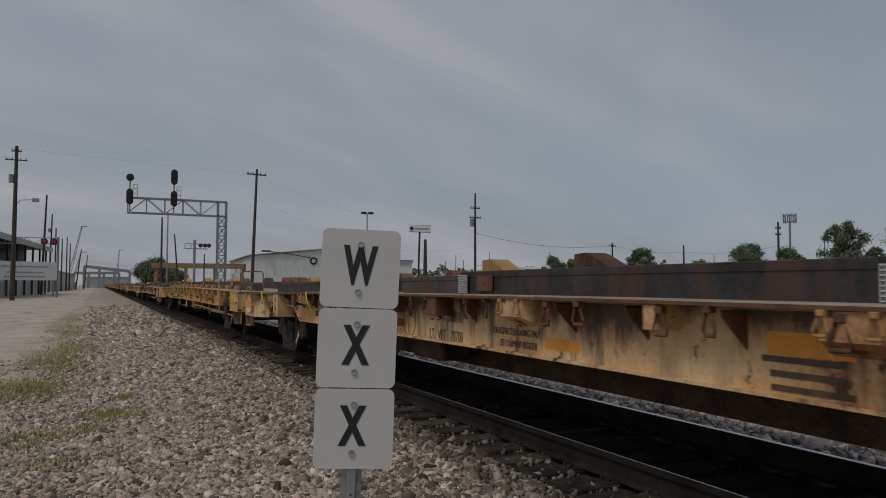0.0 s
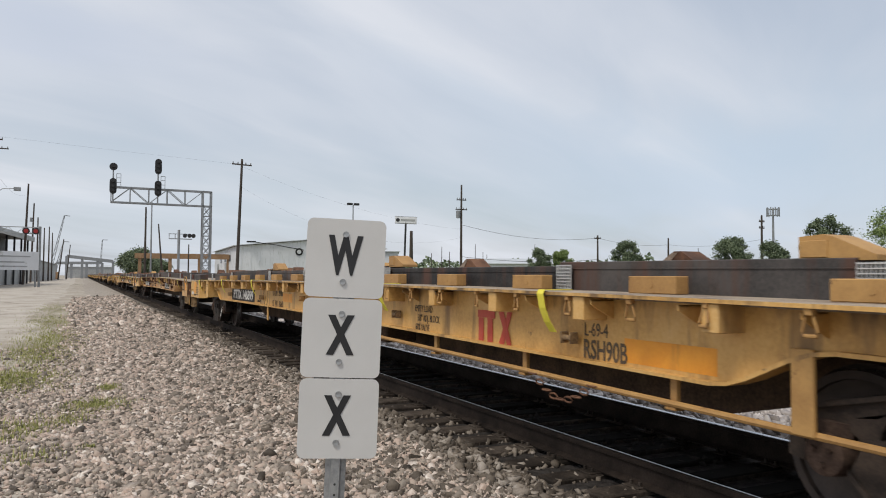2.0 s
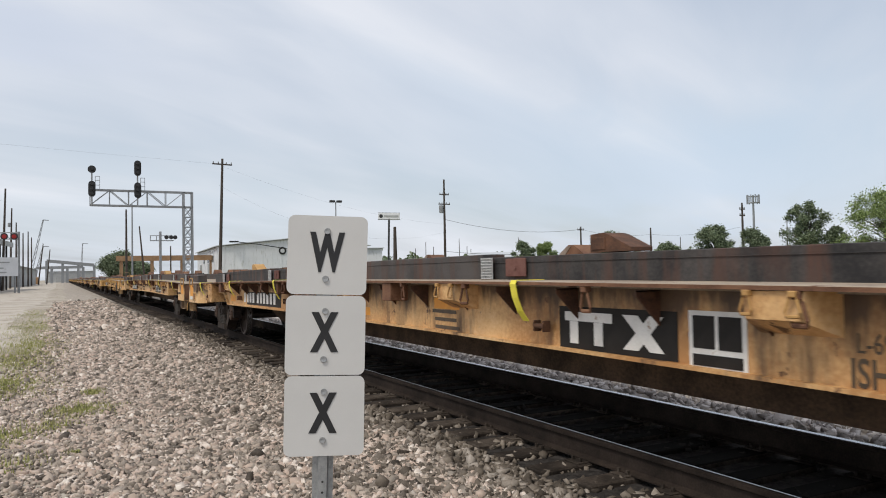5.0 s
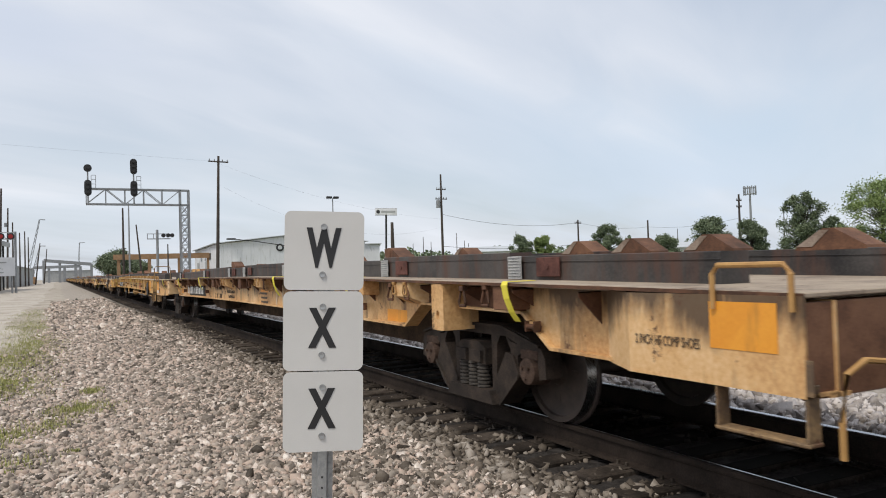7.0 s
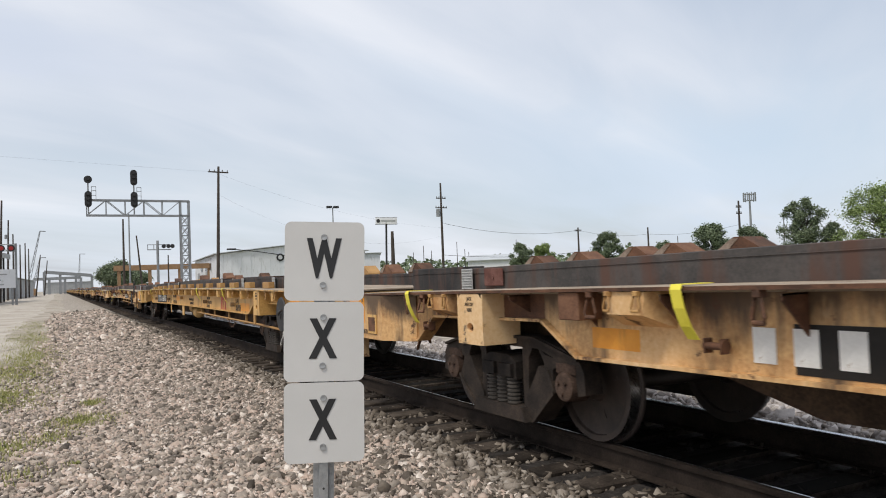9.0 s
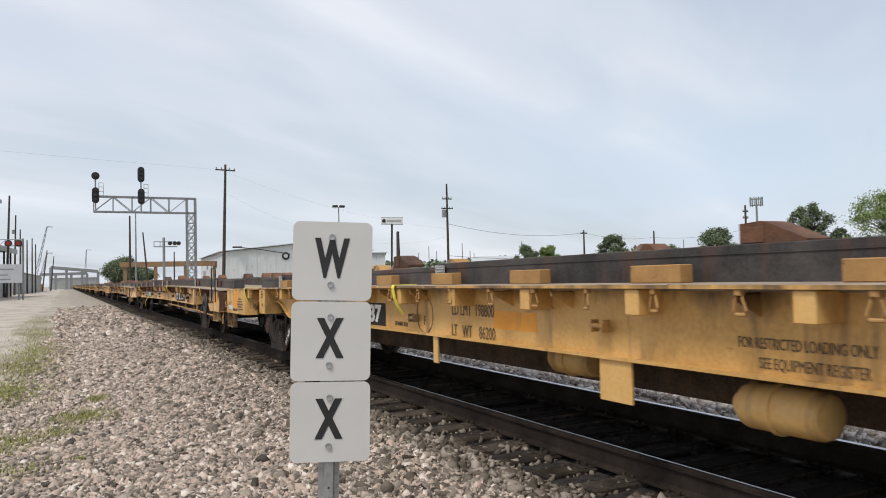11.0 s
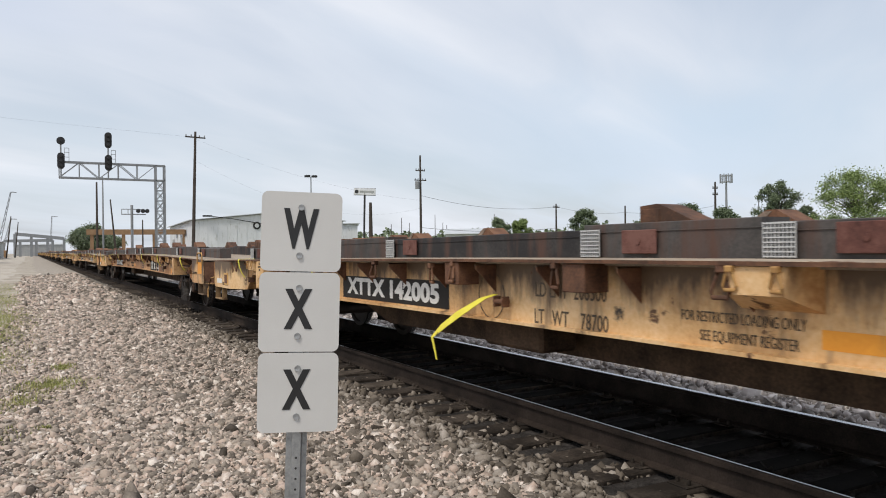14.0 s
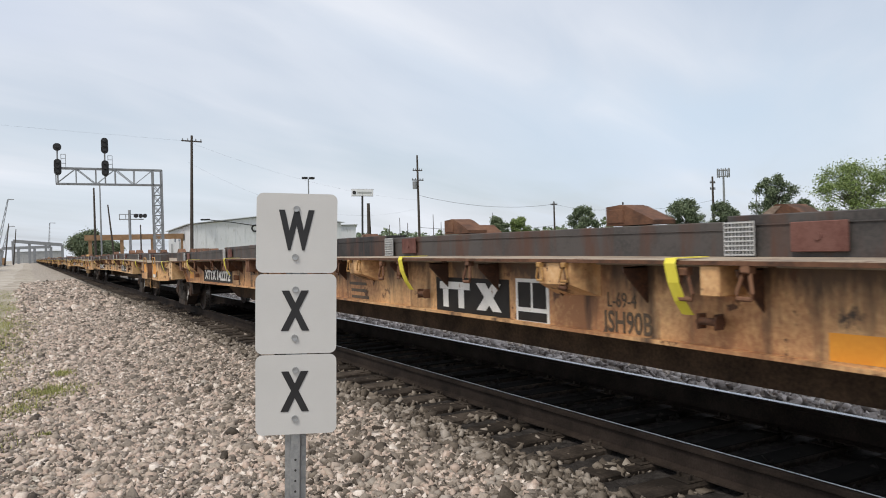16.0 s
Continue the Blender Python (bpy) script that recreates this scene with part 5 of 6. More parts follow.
    if code:
        shift = -0.27 if k == 5 else 0.0
        stencil(car, "L-69-4", 0.10, faded_ink, -7.3 if plain else -6.4, 1.03, 0.75)
        stencil(car, code, 0.14, faded_ink, -7.4 if plain else -6.12 if k == 5 else -6.45, 0.88, 0.75, bold=0.003)
        if k == 5:
            stencil(car, "EMPTY LOAD", 0.07, faded_ink, -6.98, 0.965, 0.7)
            stencil(car, "7/16 ADJ BLOCK", 0.07, faded_ink, -7.0, 0.85, 0.7)
        ly, lm = (-5.8, red_paint) if plain else (-4.45 + shift, white_paint)
        w = 0.66 if plain else 1.1
        if not plain:
            plate_on_side(car, "logo_panel", ly, 0.97, 1.25, 0.32, black_paint, "black emblem panel")
        lg = g()
        h = 0.31 if plain else 0.24
        # bars and a crossed pair of slants, in the emblem's colours
        lg.box(-0.001, 0.0, h / 2 - 0.07, 0.001, w / 2, h / 2)
        for yy in (w * 0.40, w * 0.14):
            lg.box(-0.001, yy - 0.05, -h / 2, 0.001, yy + 0.05, h / 2 - 0.072)
        for sgn in (1, -1):
            lg.prism([(-w * 0.10, sgn * h / 2), (-w * 0.24, sgn * h / 2), (-w * 0.46, -sgn * h / 2), (-w * 0.34, -sgn * h / 2)], -0.001 - 0.001 * (sgn > 0), 0.001)
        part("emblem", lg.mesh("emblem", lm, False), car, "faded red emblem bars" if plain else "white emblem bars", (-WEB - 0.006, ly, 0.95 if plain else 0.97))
        if not plain:
            plate_on_side(car, "data_frame", -5.39 + shift, 0.97, 0.44, 0.36, white_paint, "white-framed data panel")
            for i, (dy, dz, wy, wz) in enumerate(((0.10, 0.05, 0.17, 0.20), (-0.10, 0.05, 0.17, 0.20), (0.0, -0.12, 0.38, 0.07))):
                plate_on_side(car, "data_field", -5.39 + shift + dy, 0.97 + dz, wy, wz, black_paint, "", 0.005)
        if not plain:
            plate_on_side(car, "plate_frame", 12.62, 0.96, 0.26, 0.22, yellow_clean, "framed dark routing plate", 0.003, 0.012)
            plate_on_side(car, "routing_plate", 12.62, 0.96, 0.20, 0.16, rust_steel, "", 0.015, 0.004)
        for i in range(5 if plain else 0):
            plate_on_side(car, "stencil_bar", 12.22 + 0.02 * (i % 2), 1.10 - 0.055 * i, (0.30, 0.46, 0.52, 0.44, 0.5)[i], 0.024, faded_ink, "", 0.003)
        if plain:
            stencil(car, "RETAINING VALVE", 0.05, faded_ink, 4.38, 0.87, 0.62)
            for i, words in enumerate(("EMPTY LOAD", '5/8" ADJ. BLOCK', "60% VALVE")):
                wide = 0.052 * len(words)
                stencil(car, words, 0.075, faded_ink, (-3.5 if k == 4 else -3.93) - wide / 2, 1.05 - 0.105 * i, 0.72)
        else:
            for i in range(3):
                plate_on_side(car, "stencil_bar", -1.85 - 0.03 * i, 1.0 - 0.08 * i, 0.52 - 0.05 * (i % 2), 0.035, faded_ink, "", 0.003)
    bow(car, plain)
    return car


CARS = {}
CARS[0] = flat_car(0, "rib", yellow_bare, "XTTX 142022", "TTX 142022", "206300", "78700", "JSH90B", "tall")
CARS[1] = flat_car(1, "plain", yellow_clean, "PTTX 146899", "PTTX 146899", "199400", "86600", "RSH90B", "across")
CARS[2] = flat_car(2, "rib", yellow_worn, "#", "", "206300", "78700", "JSH90B", "low")
CARS[3] = flat_car(3, "rib", yellow_worn, "#", "", "206300", "78700", "JSH90B", "low")
CARS[4] = flat_car(4, "plain", yellow_clean, "PTTX 146787", "PTTX 146787", "198800", "86200", "RSH90B", "across")
CARS[5] = flat_car(5, "rib", yellow_worn, "XTTX 142005", "", "206300", "78700", "JSH90B", "tall", True)
CARS[6] = flat_car(6, "rib", yellow_bare, "XTTX 142272", "TTX 142272", "206300", "78700", "JSH90B", "low")
LAST = 24
for k in range(7, LAST):
    CARS[k] = copy_thing(CARS[(6, 3, 0, 2, 5, 6, 0)[k % 7]], Matrix.Identity(4))


# ---- signals and poles ----
def bar(g, a, b, w):
    """A square bar from a to b."""
    a, b = Vector(a), Vector(b)
    d = b - a
    m = Matrix.Translation(a) @ d.to_track_quat("Z", "Y").to_matrix().to_4x4()
    return g.box(-w / 2, -w / 2, 0, w / 2, w / 2, d.length, m=m)


def signal_gantry():
    D = 69.0
    mx = D * math.tan(radians(8.25))
    left = D * math.tan(radians(1.75))
    root = thing("signal_gantry", "grey lattice cantilever gantry carrying black signal heads", "railway signal", (mx, D, GROUND))
    low, top = rise(5.18, D) - GROUND, rise(6.25, D) - GROUND
    w = 0.72
    g = Geo()
    for x in (-w / 2, w / 2):
        for y in (-w / 2, w / 2):
            bar(g, (x, y, 0), (x, y, top), 0.12)
    n = 9
    for i in range(n):
        z0, z1 = low * i / n, low * (i + 1) / n
        for y in (-w / 2, w / 2):
            bar(g, (-w / 2, y, z0), (w / 2, y, z1), 0.05)
            bar(g, (w / 2, y, z0), (-w / 2, y, z1), 0.05)
            bar(g, (-w / 2, y, z1), (w / 2, y, z1), 0.06)
        for x in (-w / 2, w / 2):
            bar(g, (x, -w / 2, z0), (x, w / 2, z1), 0.05)
    part("mast", g.mesh("mast", grey_metal, False), root, "grey lattice mast")
    g = Geo()
    lx = left - mx
    for y in (-w / 2, w / 2):
        for z in (low, top):
            bar(g, (w / 2, y, z), (lx, y, z), 0.12)
        bays = 5
        for i in range(bays):
            xa, xb = -w / 2 + (lx + w / 2) * i / bays, -w / 2 + (lx + w / 2) * (i + 1) / bays
            bar(g, (xb, y, low), (xb, y, top), 0.06)
            bar(g, (xa, y, low if i % 2 else top), (xb, y, top if i % 2 else low), 0.06)
    for i in range(9):
        x = lx * i / 8
        bar(g, (x, -w / 2, low), (x, w / 2, low), 0.06)
    part("truss", g.mesh("truss", grey_metal, False), root, "grey lattice truss arm")
    for bear, tri in ((1.85, True), (4.8, False)):
        hx = D * math.tan(radians(bear)) - mx
        g = Geo()
        g.tube([(hx, -w / 2 - 0.3, low - 0.1), (hx, -w / 2 - 0.3, top + 1.7)], 0.06, 8)
        for x in (0.28, 0.62):
            bar(g, (hx + x, -0.2, top), (hx + x, -0.2, top + 1.15), 0.04)
        for z in (0.4, 0.8, 1.15):
            bar(g, (hx + 0.28, -0.2, top + z), (hx + 0.62, -0.2, top + z), 0.04)
        part("signal_post", g.mesh("signal_post", grey_metal, False), root)
        for z0, kind in ((top - 0.75, "long"), (top + 1.15, "round" if tri else "long")):
            g = Geo()
            if kind == "round":
                z0 += 0.05
                g.lathe([(-0.04, 0.0), (-0.04, 0.32), (0.04, 0.32), (0.04, 0.0)], 24, "y", (hx, -w / 2 - 0.5, z0 + 0.45))
                lamps = [(0.0, 0.45)]
            else:
                k = 10
                ring = [(0.28 * math.cos(math.pi * i / k), 1.15 + 0.28 * math.sin(math.pi * i / k)) for i in range(k + 1)] + [(-0.28 * math.cos(math.pi * i / k), 0.36 - 0.28 * math.sin(math.pi * i / k)) for i in range(k + 1)]
                q = len(ring)
                yy = -w / 2 - 0.5
                g.add([(hx + x, y, z0 + z) for y in (yy, yy + 0.06) for x, z in ring], [tuple(range(q)), tuple(range(2 * q - 1, q - 1, -1))] + [(i, (i + 1) % q, q + (i + 1) % q, q + i) for i in range(q)])
                lamps = [(0, 0.35), (0, 0.75), (0, 1.15)]
            head = part("signal_head", g.mesh("signal_head", dark_metal, False), root, "black signal head")
            for lx_, lz in lamps:
                part("hood", Geo().lathe([(-0.3, 0.11), (0.0, 0.12), (0.0, 0.0)], 12, "y", (hx + lx_, -w / 2 - 0.5, z0 + lz)).mesh("hood", dark_metal), head)


def pole(bearing, dist, top_elev, arms=(), lean=0.0, r=0.15, label="tall tarred wooden utility pole", extras="", mat=None):
    x, y = place(bearing, dist)
    h = rise(top_elev, dist) - GROUND
    root = thing("utility_pole", label, "utility pole", (x, y, GROUND), (0, lean, 0))
    part("shaft", Geo().tube([(0, 0, -0.1), (0, 0, h * 0.5), (0, 0, h)], [r * 1.15, r, r * 0.72], 10).mesh("shaft", mat or pole_mat), root)
    for z, w in arms:
        a = Geo().box(-w / 2, -0.06, h - z - 0.06, w / 2, 0.06, h - z + 0.06)
        arm = part("crossarm", a.mesh("crossarm", pole_mat, False), root)
        ins = Geo().lathe([(0, 0.0), (0, 0.05), (0.12, 0.06), (0.2, 0.03), (0.2, 0.0)], 8, "z").mesh("insulator", grey_metal)
        for s in (-0.45, -0.2, 0.2, 0.45):
            part("insulator", ins, arm, "", (w * s, 0, h - z + 0.06))
    if "can" in extras:
        part("transformer", Geo().lathe([(0, 0.0), (0, 0.26), (0.9, 0.27), (0.95, 0.2), (0.95, 0)], 14, "z", (-0.45, 0, h - 4.2)).mesh("transformer", grey_metal), root, "grey transformer can")
    if "lamp" in extras:
        part("lamp_arm", Geo().tube([(0, 0, h * 0.62), (0.6, 0, h * 0.65), (1.8, 0, h * 0.655)], 0.05, 6).box(1.7, -0.15, h * 0.64, 2.4, 0.15, h * 0.665, 0.03).mesh("lamp_arm", grey_metal), root, "grey street lamp on a bracket")
    return x, y, GROUND + h


def wire(a, b, sag, r=0.008):
    a, b = Vector(a), Vector(b)
    pts = []
    for i in range(17):
        t = i / 16
        p = a.lerp(b, t)
        p.z -= sag * 4 * t * (1 - t)
        pts.append(p)
    thing("overhead_wire", "thin dark overhead wire hanging between poles", "cable", data=Geo().tube(pts, r, 5).mesh("overhead_wire", dark_metal))


signal_gantry()
pA = pole(10.45, 75, 8.75, ((0.55, 1.9),), lean=1.6)
pB = pole(27.5, 92, 7.2, ((1.9, 1.3), (3.1, 1.6)), extras="can")
pC = pole(37.95, 112, 3.3, ((0.5, 1.2),))
pD = pole(49.5, 100, 4.6, ((0.8, 0.9), (1.6, 0.9)))
pE = pole(43.1, 115, 3.05)
pF = pole(-5.25, 96, 9.3, ((1.6, 2.2), (0.6, 1.0)), r=0.24, extras="lamp can")
pG = pole(-3.55, 150, 6.15, lean=1.5, r=0.2)
pole(-3.1, 190, 4.85, lean=1.0, r=0.2, extras="can")
pole(-2.75, 210, 3.9, r=0.2)
pole(-2.35, 230, 3.2, r=0.2, label="distant tarred wooden utility pole beside the road")
pole(-2.05, 240, 3.3, r=0.2, label="distant tarred wooden utility pole beside the road")
pole(-1.85, 260, 2.9, r=0.2, label="distant tarred wooden utility pole beside the road")
pole(-1.45, 300, 2.5, r=0.22, lean=6, label="leaning distant wooden utility pole beside the road")
pole(-0.95, 330, 2.1, r=0.22, lean=5, label="leaning distant wooden utility pole beside the road")
pole(4.08, 95, 4.92, r=0.13)
pole(4.47, 88, 5.3, r=0.09, label="slim grey steel pole behind the gantry", mat=grey_metal)
pole(5.35, 110, 3.75, r=0.12, lean=-5)
pole(7.05, 105, 2.3, r=0.1)
pole(23.62, 105, 3.6, r=0.28, label="thick black post near the yard")
for b, e in ((26.0, 2.4), (26.6, 2.0), (28.6, 2.6), (29.2, 2.0), (33.2, 2.6), (25.2, 1.9), (29.5, 1.8), (45.2, 2.3), (52.4, 3.4), (54.1, 4.3)):
    pole(b, 170, e, r=0.09, label="thin distant pole over the yard", mat=pole_mat)
wire((pA[0], pA[1], pA[2] - 0.55), (-160, 40, 22), 2.0, 0.004)
wire((pA[0], pA[1], pA[2] - 0.6), (pB[0], pB[1], pB[2] - 5.6), 1.0, 0.004)
wire((pA[0], pA[1], pA[2] - 2.6), (pB[0], pB[1], pB[2] - 6.6), 2.6, 0.004)
wire((pB[0], pB[1], pB[2] - 5.0), (pC[0], pC[1], pC[2] - 0.4), 0.9, 0.02)
wire((pC[0], pC[1], pC[2] - 0.4), (pE[0], pE[1], pE[2] - 1.0), 0.5, 0.014)
wire((pE[0], pE[1], pE[2] - 1.0), (pD[0], pD[1], pD[2] - 3.0), 0.5, 0.014)
wire((pB[0], pB[1], pB[2] - 9.0), (pC[0], pC[1], pC[2] - 3.6), 0.5, 0.024)
wire((pF[0], pF[1], pF[2] - 4.4), (pG[0], pG[1], pG[2] - 2), 1.0)
wire((pF[0], pF[1], pF[2] - 1.4), (-60, 60, 19), 1.0)


def lamp_mast():
    D = 120
    x, y = place(19.1, D)
    h = rise(5.55, D) - GROUND
    root = thing("floodlight_mast", "slim grey mast with twin floodlights behind the warehouse", "street lamp", (x, y, GROUND))
    part("shaft", Geo().tube([(0, 0, 0), (0, 0, h)], [0.14, 0.09], 8).mesh("shaft", grey_metal), root)
    for s in (-1, 1):
        part("floodlight", Geo().box(s * 0.15, -0.3, h - 0.05, s * 1.0, 0.3, h + 0.3, 0.06).mesh("floodlight", dark_metal), root)


def advert_sign():
    D = 120
    x, y = place(23.05, D)
    zt, zb = rise(4.68, D) - GROUND, rise(4.18, D) - GROUND
    root = thing("roadside_sign", "long white roadside sign board on a dark pole", "sign", (x, y, GROUND), (0, 1.5, -23))
    part("pole", Geo().tube([(0, 0, 0), (0, 0, zb + 0.4)], 0.16, 8).mesh("pole", dark_metal), root)
    b = part("board", Geo().box(-1.75, -0.15, zb, 1.75, 0.15, zt, 0.03).mesh("board", wall_white, False), root, "white board with dark bars")
    part("frame", Geo().box(-1.8, -0.1, zb - 0.06, 1.8, 0.1, zb - 0.004).box(-1.8, -0.1, zt + 0.004, 1.8, 0.1, zt + 0.06).mesh("frame", dark_metal, False), b)
    part("emblem", Geo().lathe([(-0.18, 0.0), (-0.18, 0.3), (-0.155, 0.3)], 16, "y", (-1.3, 0, (zt + zb) / 2)).mesh("emblem", dark_metal), b)
    part("bar", Geo().box(-0.8, -0.17, (zt + zb) / 2 - 0.16, 1.5, -0.155, (zt + zb) / 2 + 0.16).mesh("bar", wall_grey, False), b)


def signal_dwarf():
    D = 62
    x, y = place(6.35, D)
    root = thing("crossing_signal", "grey post with a bracket arm of signal lamps", "railway signal", (x, y, GROUND))
    h = rise(3.35, D) - GROUND
    part("post", Geo().tube([(0, 0, 0), (0, 0, h)], 0.10, 8).mesh("post", grey_metal), root)
    part("arm", Geo().box(-0.75, -0.05, h - 0.75, 1.0, 0.05, h - 0.68).box(-0.75, -0.05, h - 0.35, 0.9, 0.05, h - 0.30).box(-0.75, -0.04, h - 0.75, -0.70, 0.04, h - 0.3).box(-0.3, -0.04, h - 0.75, -0.25, 0.04, h - 0.3).mesh("arm", grey_metal, False), root)
    for dx in (0.45, 0.8, 1.1):
        part("lamp", Geo().lathe([(-0.2, 0.14), (0.0, 0.17), (0.03, 0.0)], 12, "y", (dx, -0.1, h - 0.45)).mesh("lamp", dark_metal), root)


def cell_tower():
    D = 260
    x, y = place(50.25, D)
    h = rise(5.2, D) - GROUND
    root = thing("cell_tower", "grey antenna mast with a crown of panels", "antenna mast", (x, y, GROUND))
    part("shaft", Geo().tube([(0, 0, 0), (0, 0, h - 0.4)], [0.5, 0.28], 10).mesh("shaft", grey_metal), root)
    g = Geo()
    for z in (h - 2.9, h - 0.9):
        g.tube([(1.7 * math.cos(1.047 * i), 1.7 * math.sin(1.047 * i), z) for i in range(6)], 0.09, 5, True)
        for i in range(3):
            bar(g, (0, 0, z), (1.7 * math.cos(2.094 * i), 1.7 * math.sin(2.094 * i), z), 0.12)
    part("platform", g.mesh("platform", grey_metal, False), root)
    for i in range(9):
        a = 0.698 * i
        part("panel", Geo().box(-0.14, -0.12, h - 3.3, 0.14, 0.12, h - 0.3, 0.03).mesh("panel", grey_metal, False), root, "", (1.9 * math.cos(a), 1.9 * math.sin(a), 0))


lamp_mast()
advert_sign()
signal_dwarf()
cell_tower()


# ---- buildings and yard ----
def hall(name, label, b0, b1, dist, eave, ridge, depth, wall, ribs=24, doors=()):
    """A metal hall whose near wall runs between two bearings."""
    a, b = Vector((*place(b0, dist[0]), GROUND)), Vector((*place(b1, dist[1]), GROUND))
    ln = (b - a).length
    ang = math.degrees(math.atan2(b.y - a.y, b.x - a.x))
    root = thing(name, label, "building", a, (0, 0, ang))
    he, hr = eave - GROUND, ridge - GROUND
    g = Geo().box(0, 0, 0, ln, 0.25, he).box(0, depth - 0.25, 0, ln, depth, he)
    for x in (0.0, ln - 0.25):
        g.add([(x + e, y, z) for e in (0, 0.25) for y, z in ((0.26, 0), (depth - 0.26, 0), (depth - 0.26, he), (depth / 2, hr), (0.26, he))], [(0, 1, 2, 3, 4), (9, 8, 7, 6, 5), (0, 5, 6, 1), (1, 6, 7, 2), (2, 7, 8, 3), (3, 8, 9, 4), (4, 9, 5, 0)])
    w = part("wall", g.mesh("wall", wall, False), root)
    rb = Geo().box(-0.03, -0.05, 0, 0.03, -0.004, he - 0.1).mesh("rib", wall, False)
    for i in range(ribs):
        part("rib", rb, w, "", (ln * (i + 0.5) / ribs, 0, 0))
    for s in (0, 1):
        y0, y1 = (-0.5, depth / 2) if s == 0 else (depth / 2, depth + 0.5)
        z0, z1 = (he + 0.02, hr + 0.06) if s == 0 else (hr + 0.06, he + 0.02)
        part("roof", Geo().add([(x, y, z + t) for t in (0, 0.12) for x, y, z in ((-0.4, y0, z0), (ln + 0.4, y0, z0), (ln + 0.4, y1, z1), (-0.4, y1, z1))], [(0, 1, 2, 3), (7, 6, 5, 4), (0, 4, 5, 1), (1, 5, 6, 2), (2, 6, 7, 3), (3, 7, 4, 0)]).mesh("roof", roof_mat, False), root)
    for x, wd, ht in doors:
        part("door", Geo().box(x, -0.12, 0, x + wd, -0.06, ht).mesh("door", wall_grey, False), root, "grey roller door")
    return root, ln, he


hall_root, hall_len, hall_he = hall("warehouse", "white metal-clad warehouse with a low gable roof beyond the tracks", 8.9, 10.4, (155, 120), 6.1, 7.35, 24.2, wall_white, 14, ((6, 3, 4), (20, 3, 4)))
for i in range(3):
    part("window", Geo().box(0, -0.09, 0, 2.2, -0.055, 1.1).mesh("window", window_mat, False), hall_root, "dark side window", (12 + 7 * i, 0, 4.2))
for i in range(16):
    part("rib", Geo().box(-0.0, -0.03, 0, 0.05, 0.03, hall_he - 0.15).mesh("rib", wall_white, False), hall_root, "", (hall_len + 0.004, 0.8 + 1.5 * i, 0))
for r, m, x in ((0.62, dark_metal, 0.09), (0.34, wall_white, 0.13)):
    part("emblem", Geo().lathe([(-0.02, 0.0), (-0.02, r), (0.02, r), (0.02, 0.0)], 20, "x", (hall_len + x, 9.9, 5.75)).mesh("emblem", m), hall_root, "round dark emblem")
part("bracket_lamp", Geo().tube([(hall_len + 0.2, 10.6, 6.05), (hall_len + 0.9, 6.0, 6.75), (hall_len + 0.9, 2.6, 7.15)], 0.07, 6).box(hall_len + 0.65, 1.5, 7.05, hall_len + 1.15, 2.9, 7.3, 0.05).mesh("bracket_lamp", dark_metal), hall_root, "dark lamp on a long bracket arm")
hall("shed", "low white shed roof behind the yard", 29.4, 35.0, (150, 150), 4.2, 5.4, 18, wall_white, 14)
hall("shed", "small pale shed at the edge of the field", 45.0, 47.0, (140, 140), 3.6, 4.6, 10, wall_white, 8)
hall("office_building", "low white office building among trees", 20.5, 22.6, (135, 135), 6.0, 6.3, 14, wall_white, 6)
hall("industrial_shed", "weathered pale roadside shed with a dark open upper storey", -9.0, -4.5, (112, 150), 5.0, 5.6, 26, wall_grey, 22)
hall("industrial_shed", "long grey roadside shed in the distance", -3.2, -1.6, (215, 330), 5.5, 6.5, 30, wall_grey, 16)
hall("far_building", "pale distant industrial building at the end of the road", -0.9, 2.0, (520, 520), 6.5, 8.0, 30, wall_grey, 12)


def covered_frame():
    """The dark upper storey and its signboard beside the road."""
    D = 130
    a, b = place(-7.5, 108), place(-3.2, 165)
    ln, ang = math.hypot(b[0] - a[0], b[1] - a[1]), math.degrees(math.atan2(b[1] - a[1], b[0] - a[0]))
    root = thing("loading_canopy", "dark steel loading canopy with a pale edge beam", "canopy", (a[0], a[1], GROUND), (0, 0, ang))
    cm = Geo().box(-0.15, 0.2, 0, 0.15, 0.5, 8.55).mesh("column", dark_metal, False)
    for i in range(9):
        part("column", cm, root, "", (ln * i / 8, 0, 0))
    part("roof", Geo().box(-1, -0.5, 8.6, ln + 1, 9, 9.0).mesh("roof", dark_metal, False), root)
    part("edge_beam", Geo().box(-1, -0.7, 8.2, ln + 1, -0.52, 9.1).mesh("edge_beam", wall_grey, False), root, "pale edge beam")
    # added dark sheet: paints the shaded depth of the open upper storey
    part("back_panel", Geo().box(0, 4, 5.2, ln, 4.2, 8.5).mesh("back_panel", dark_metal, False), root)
    part("lower_wall", Geo().box(0, 0.6, 0, ln, 0.8, 5.2).mesh("lower_wall", wall_grey, False), root, "pale weathered lower wall")
    x, y = place(-4.55, 118)
    s = thing("billboard", "white painted signboard with unreadable dark lettering", "sign", (x, y, GROUND), (0, 0, 30))
    part("board", Geo().box(-4.4, -0.1, 2.4, 4.4, 0.1, 5.0).mesh("board", wall_white, False), s)
    for z, w in ((4.3, 3.2), (3.5, 2.4), (2.9, 2.8)):
        part("lettering_bar", Geo().box(-w, -0.14, z - 0.09, w, -0.105, z + 0.09).mesh("lettering_bar", wall_grey, False), s)
    for x0 in (-4.0, 4.0):
        part("leg", Geo().box(x0 - 0.1, -0.1, 0, x0 + 0.1, 0.1, 2.4).mesh("leg", grey_metal, False), s)


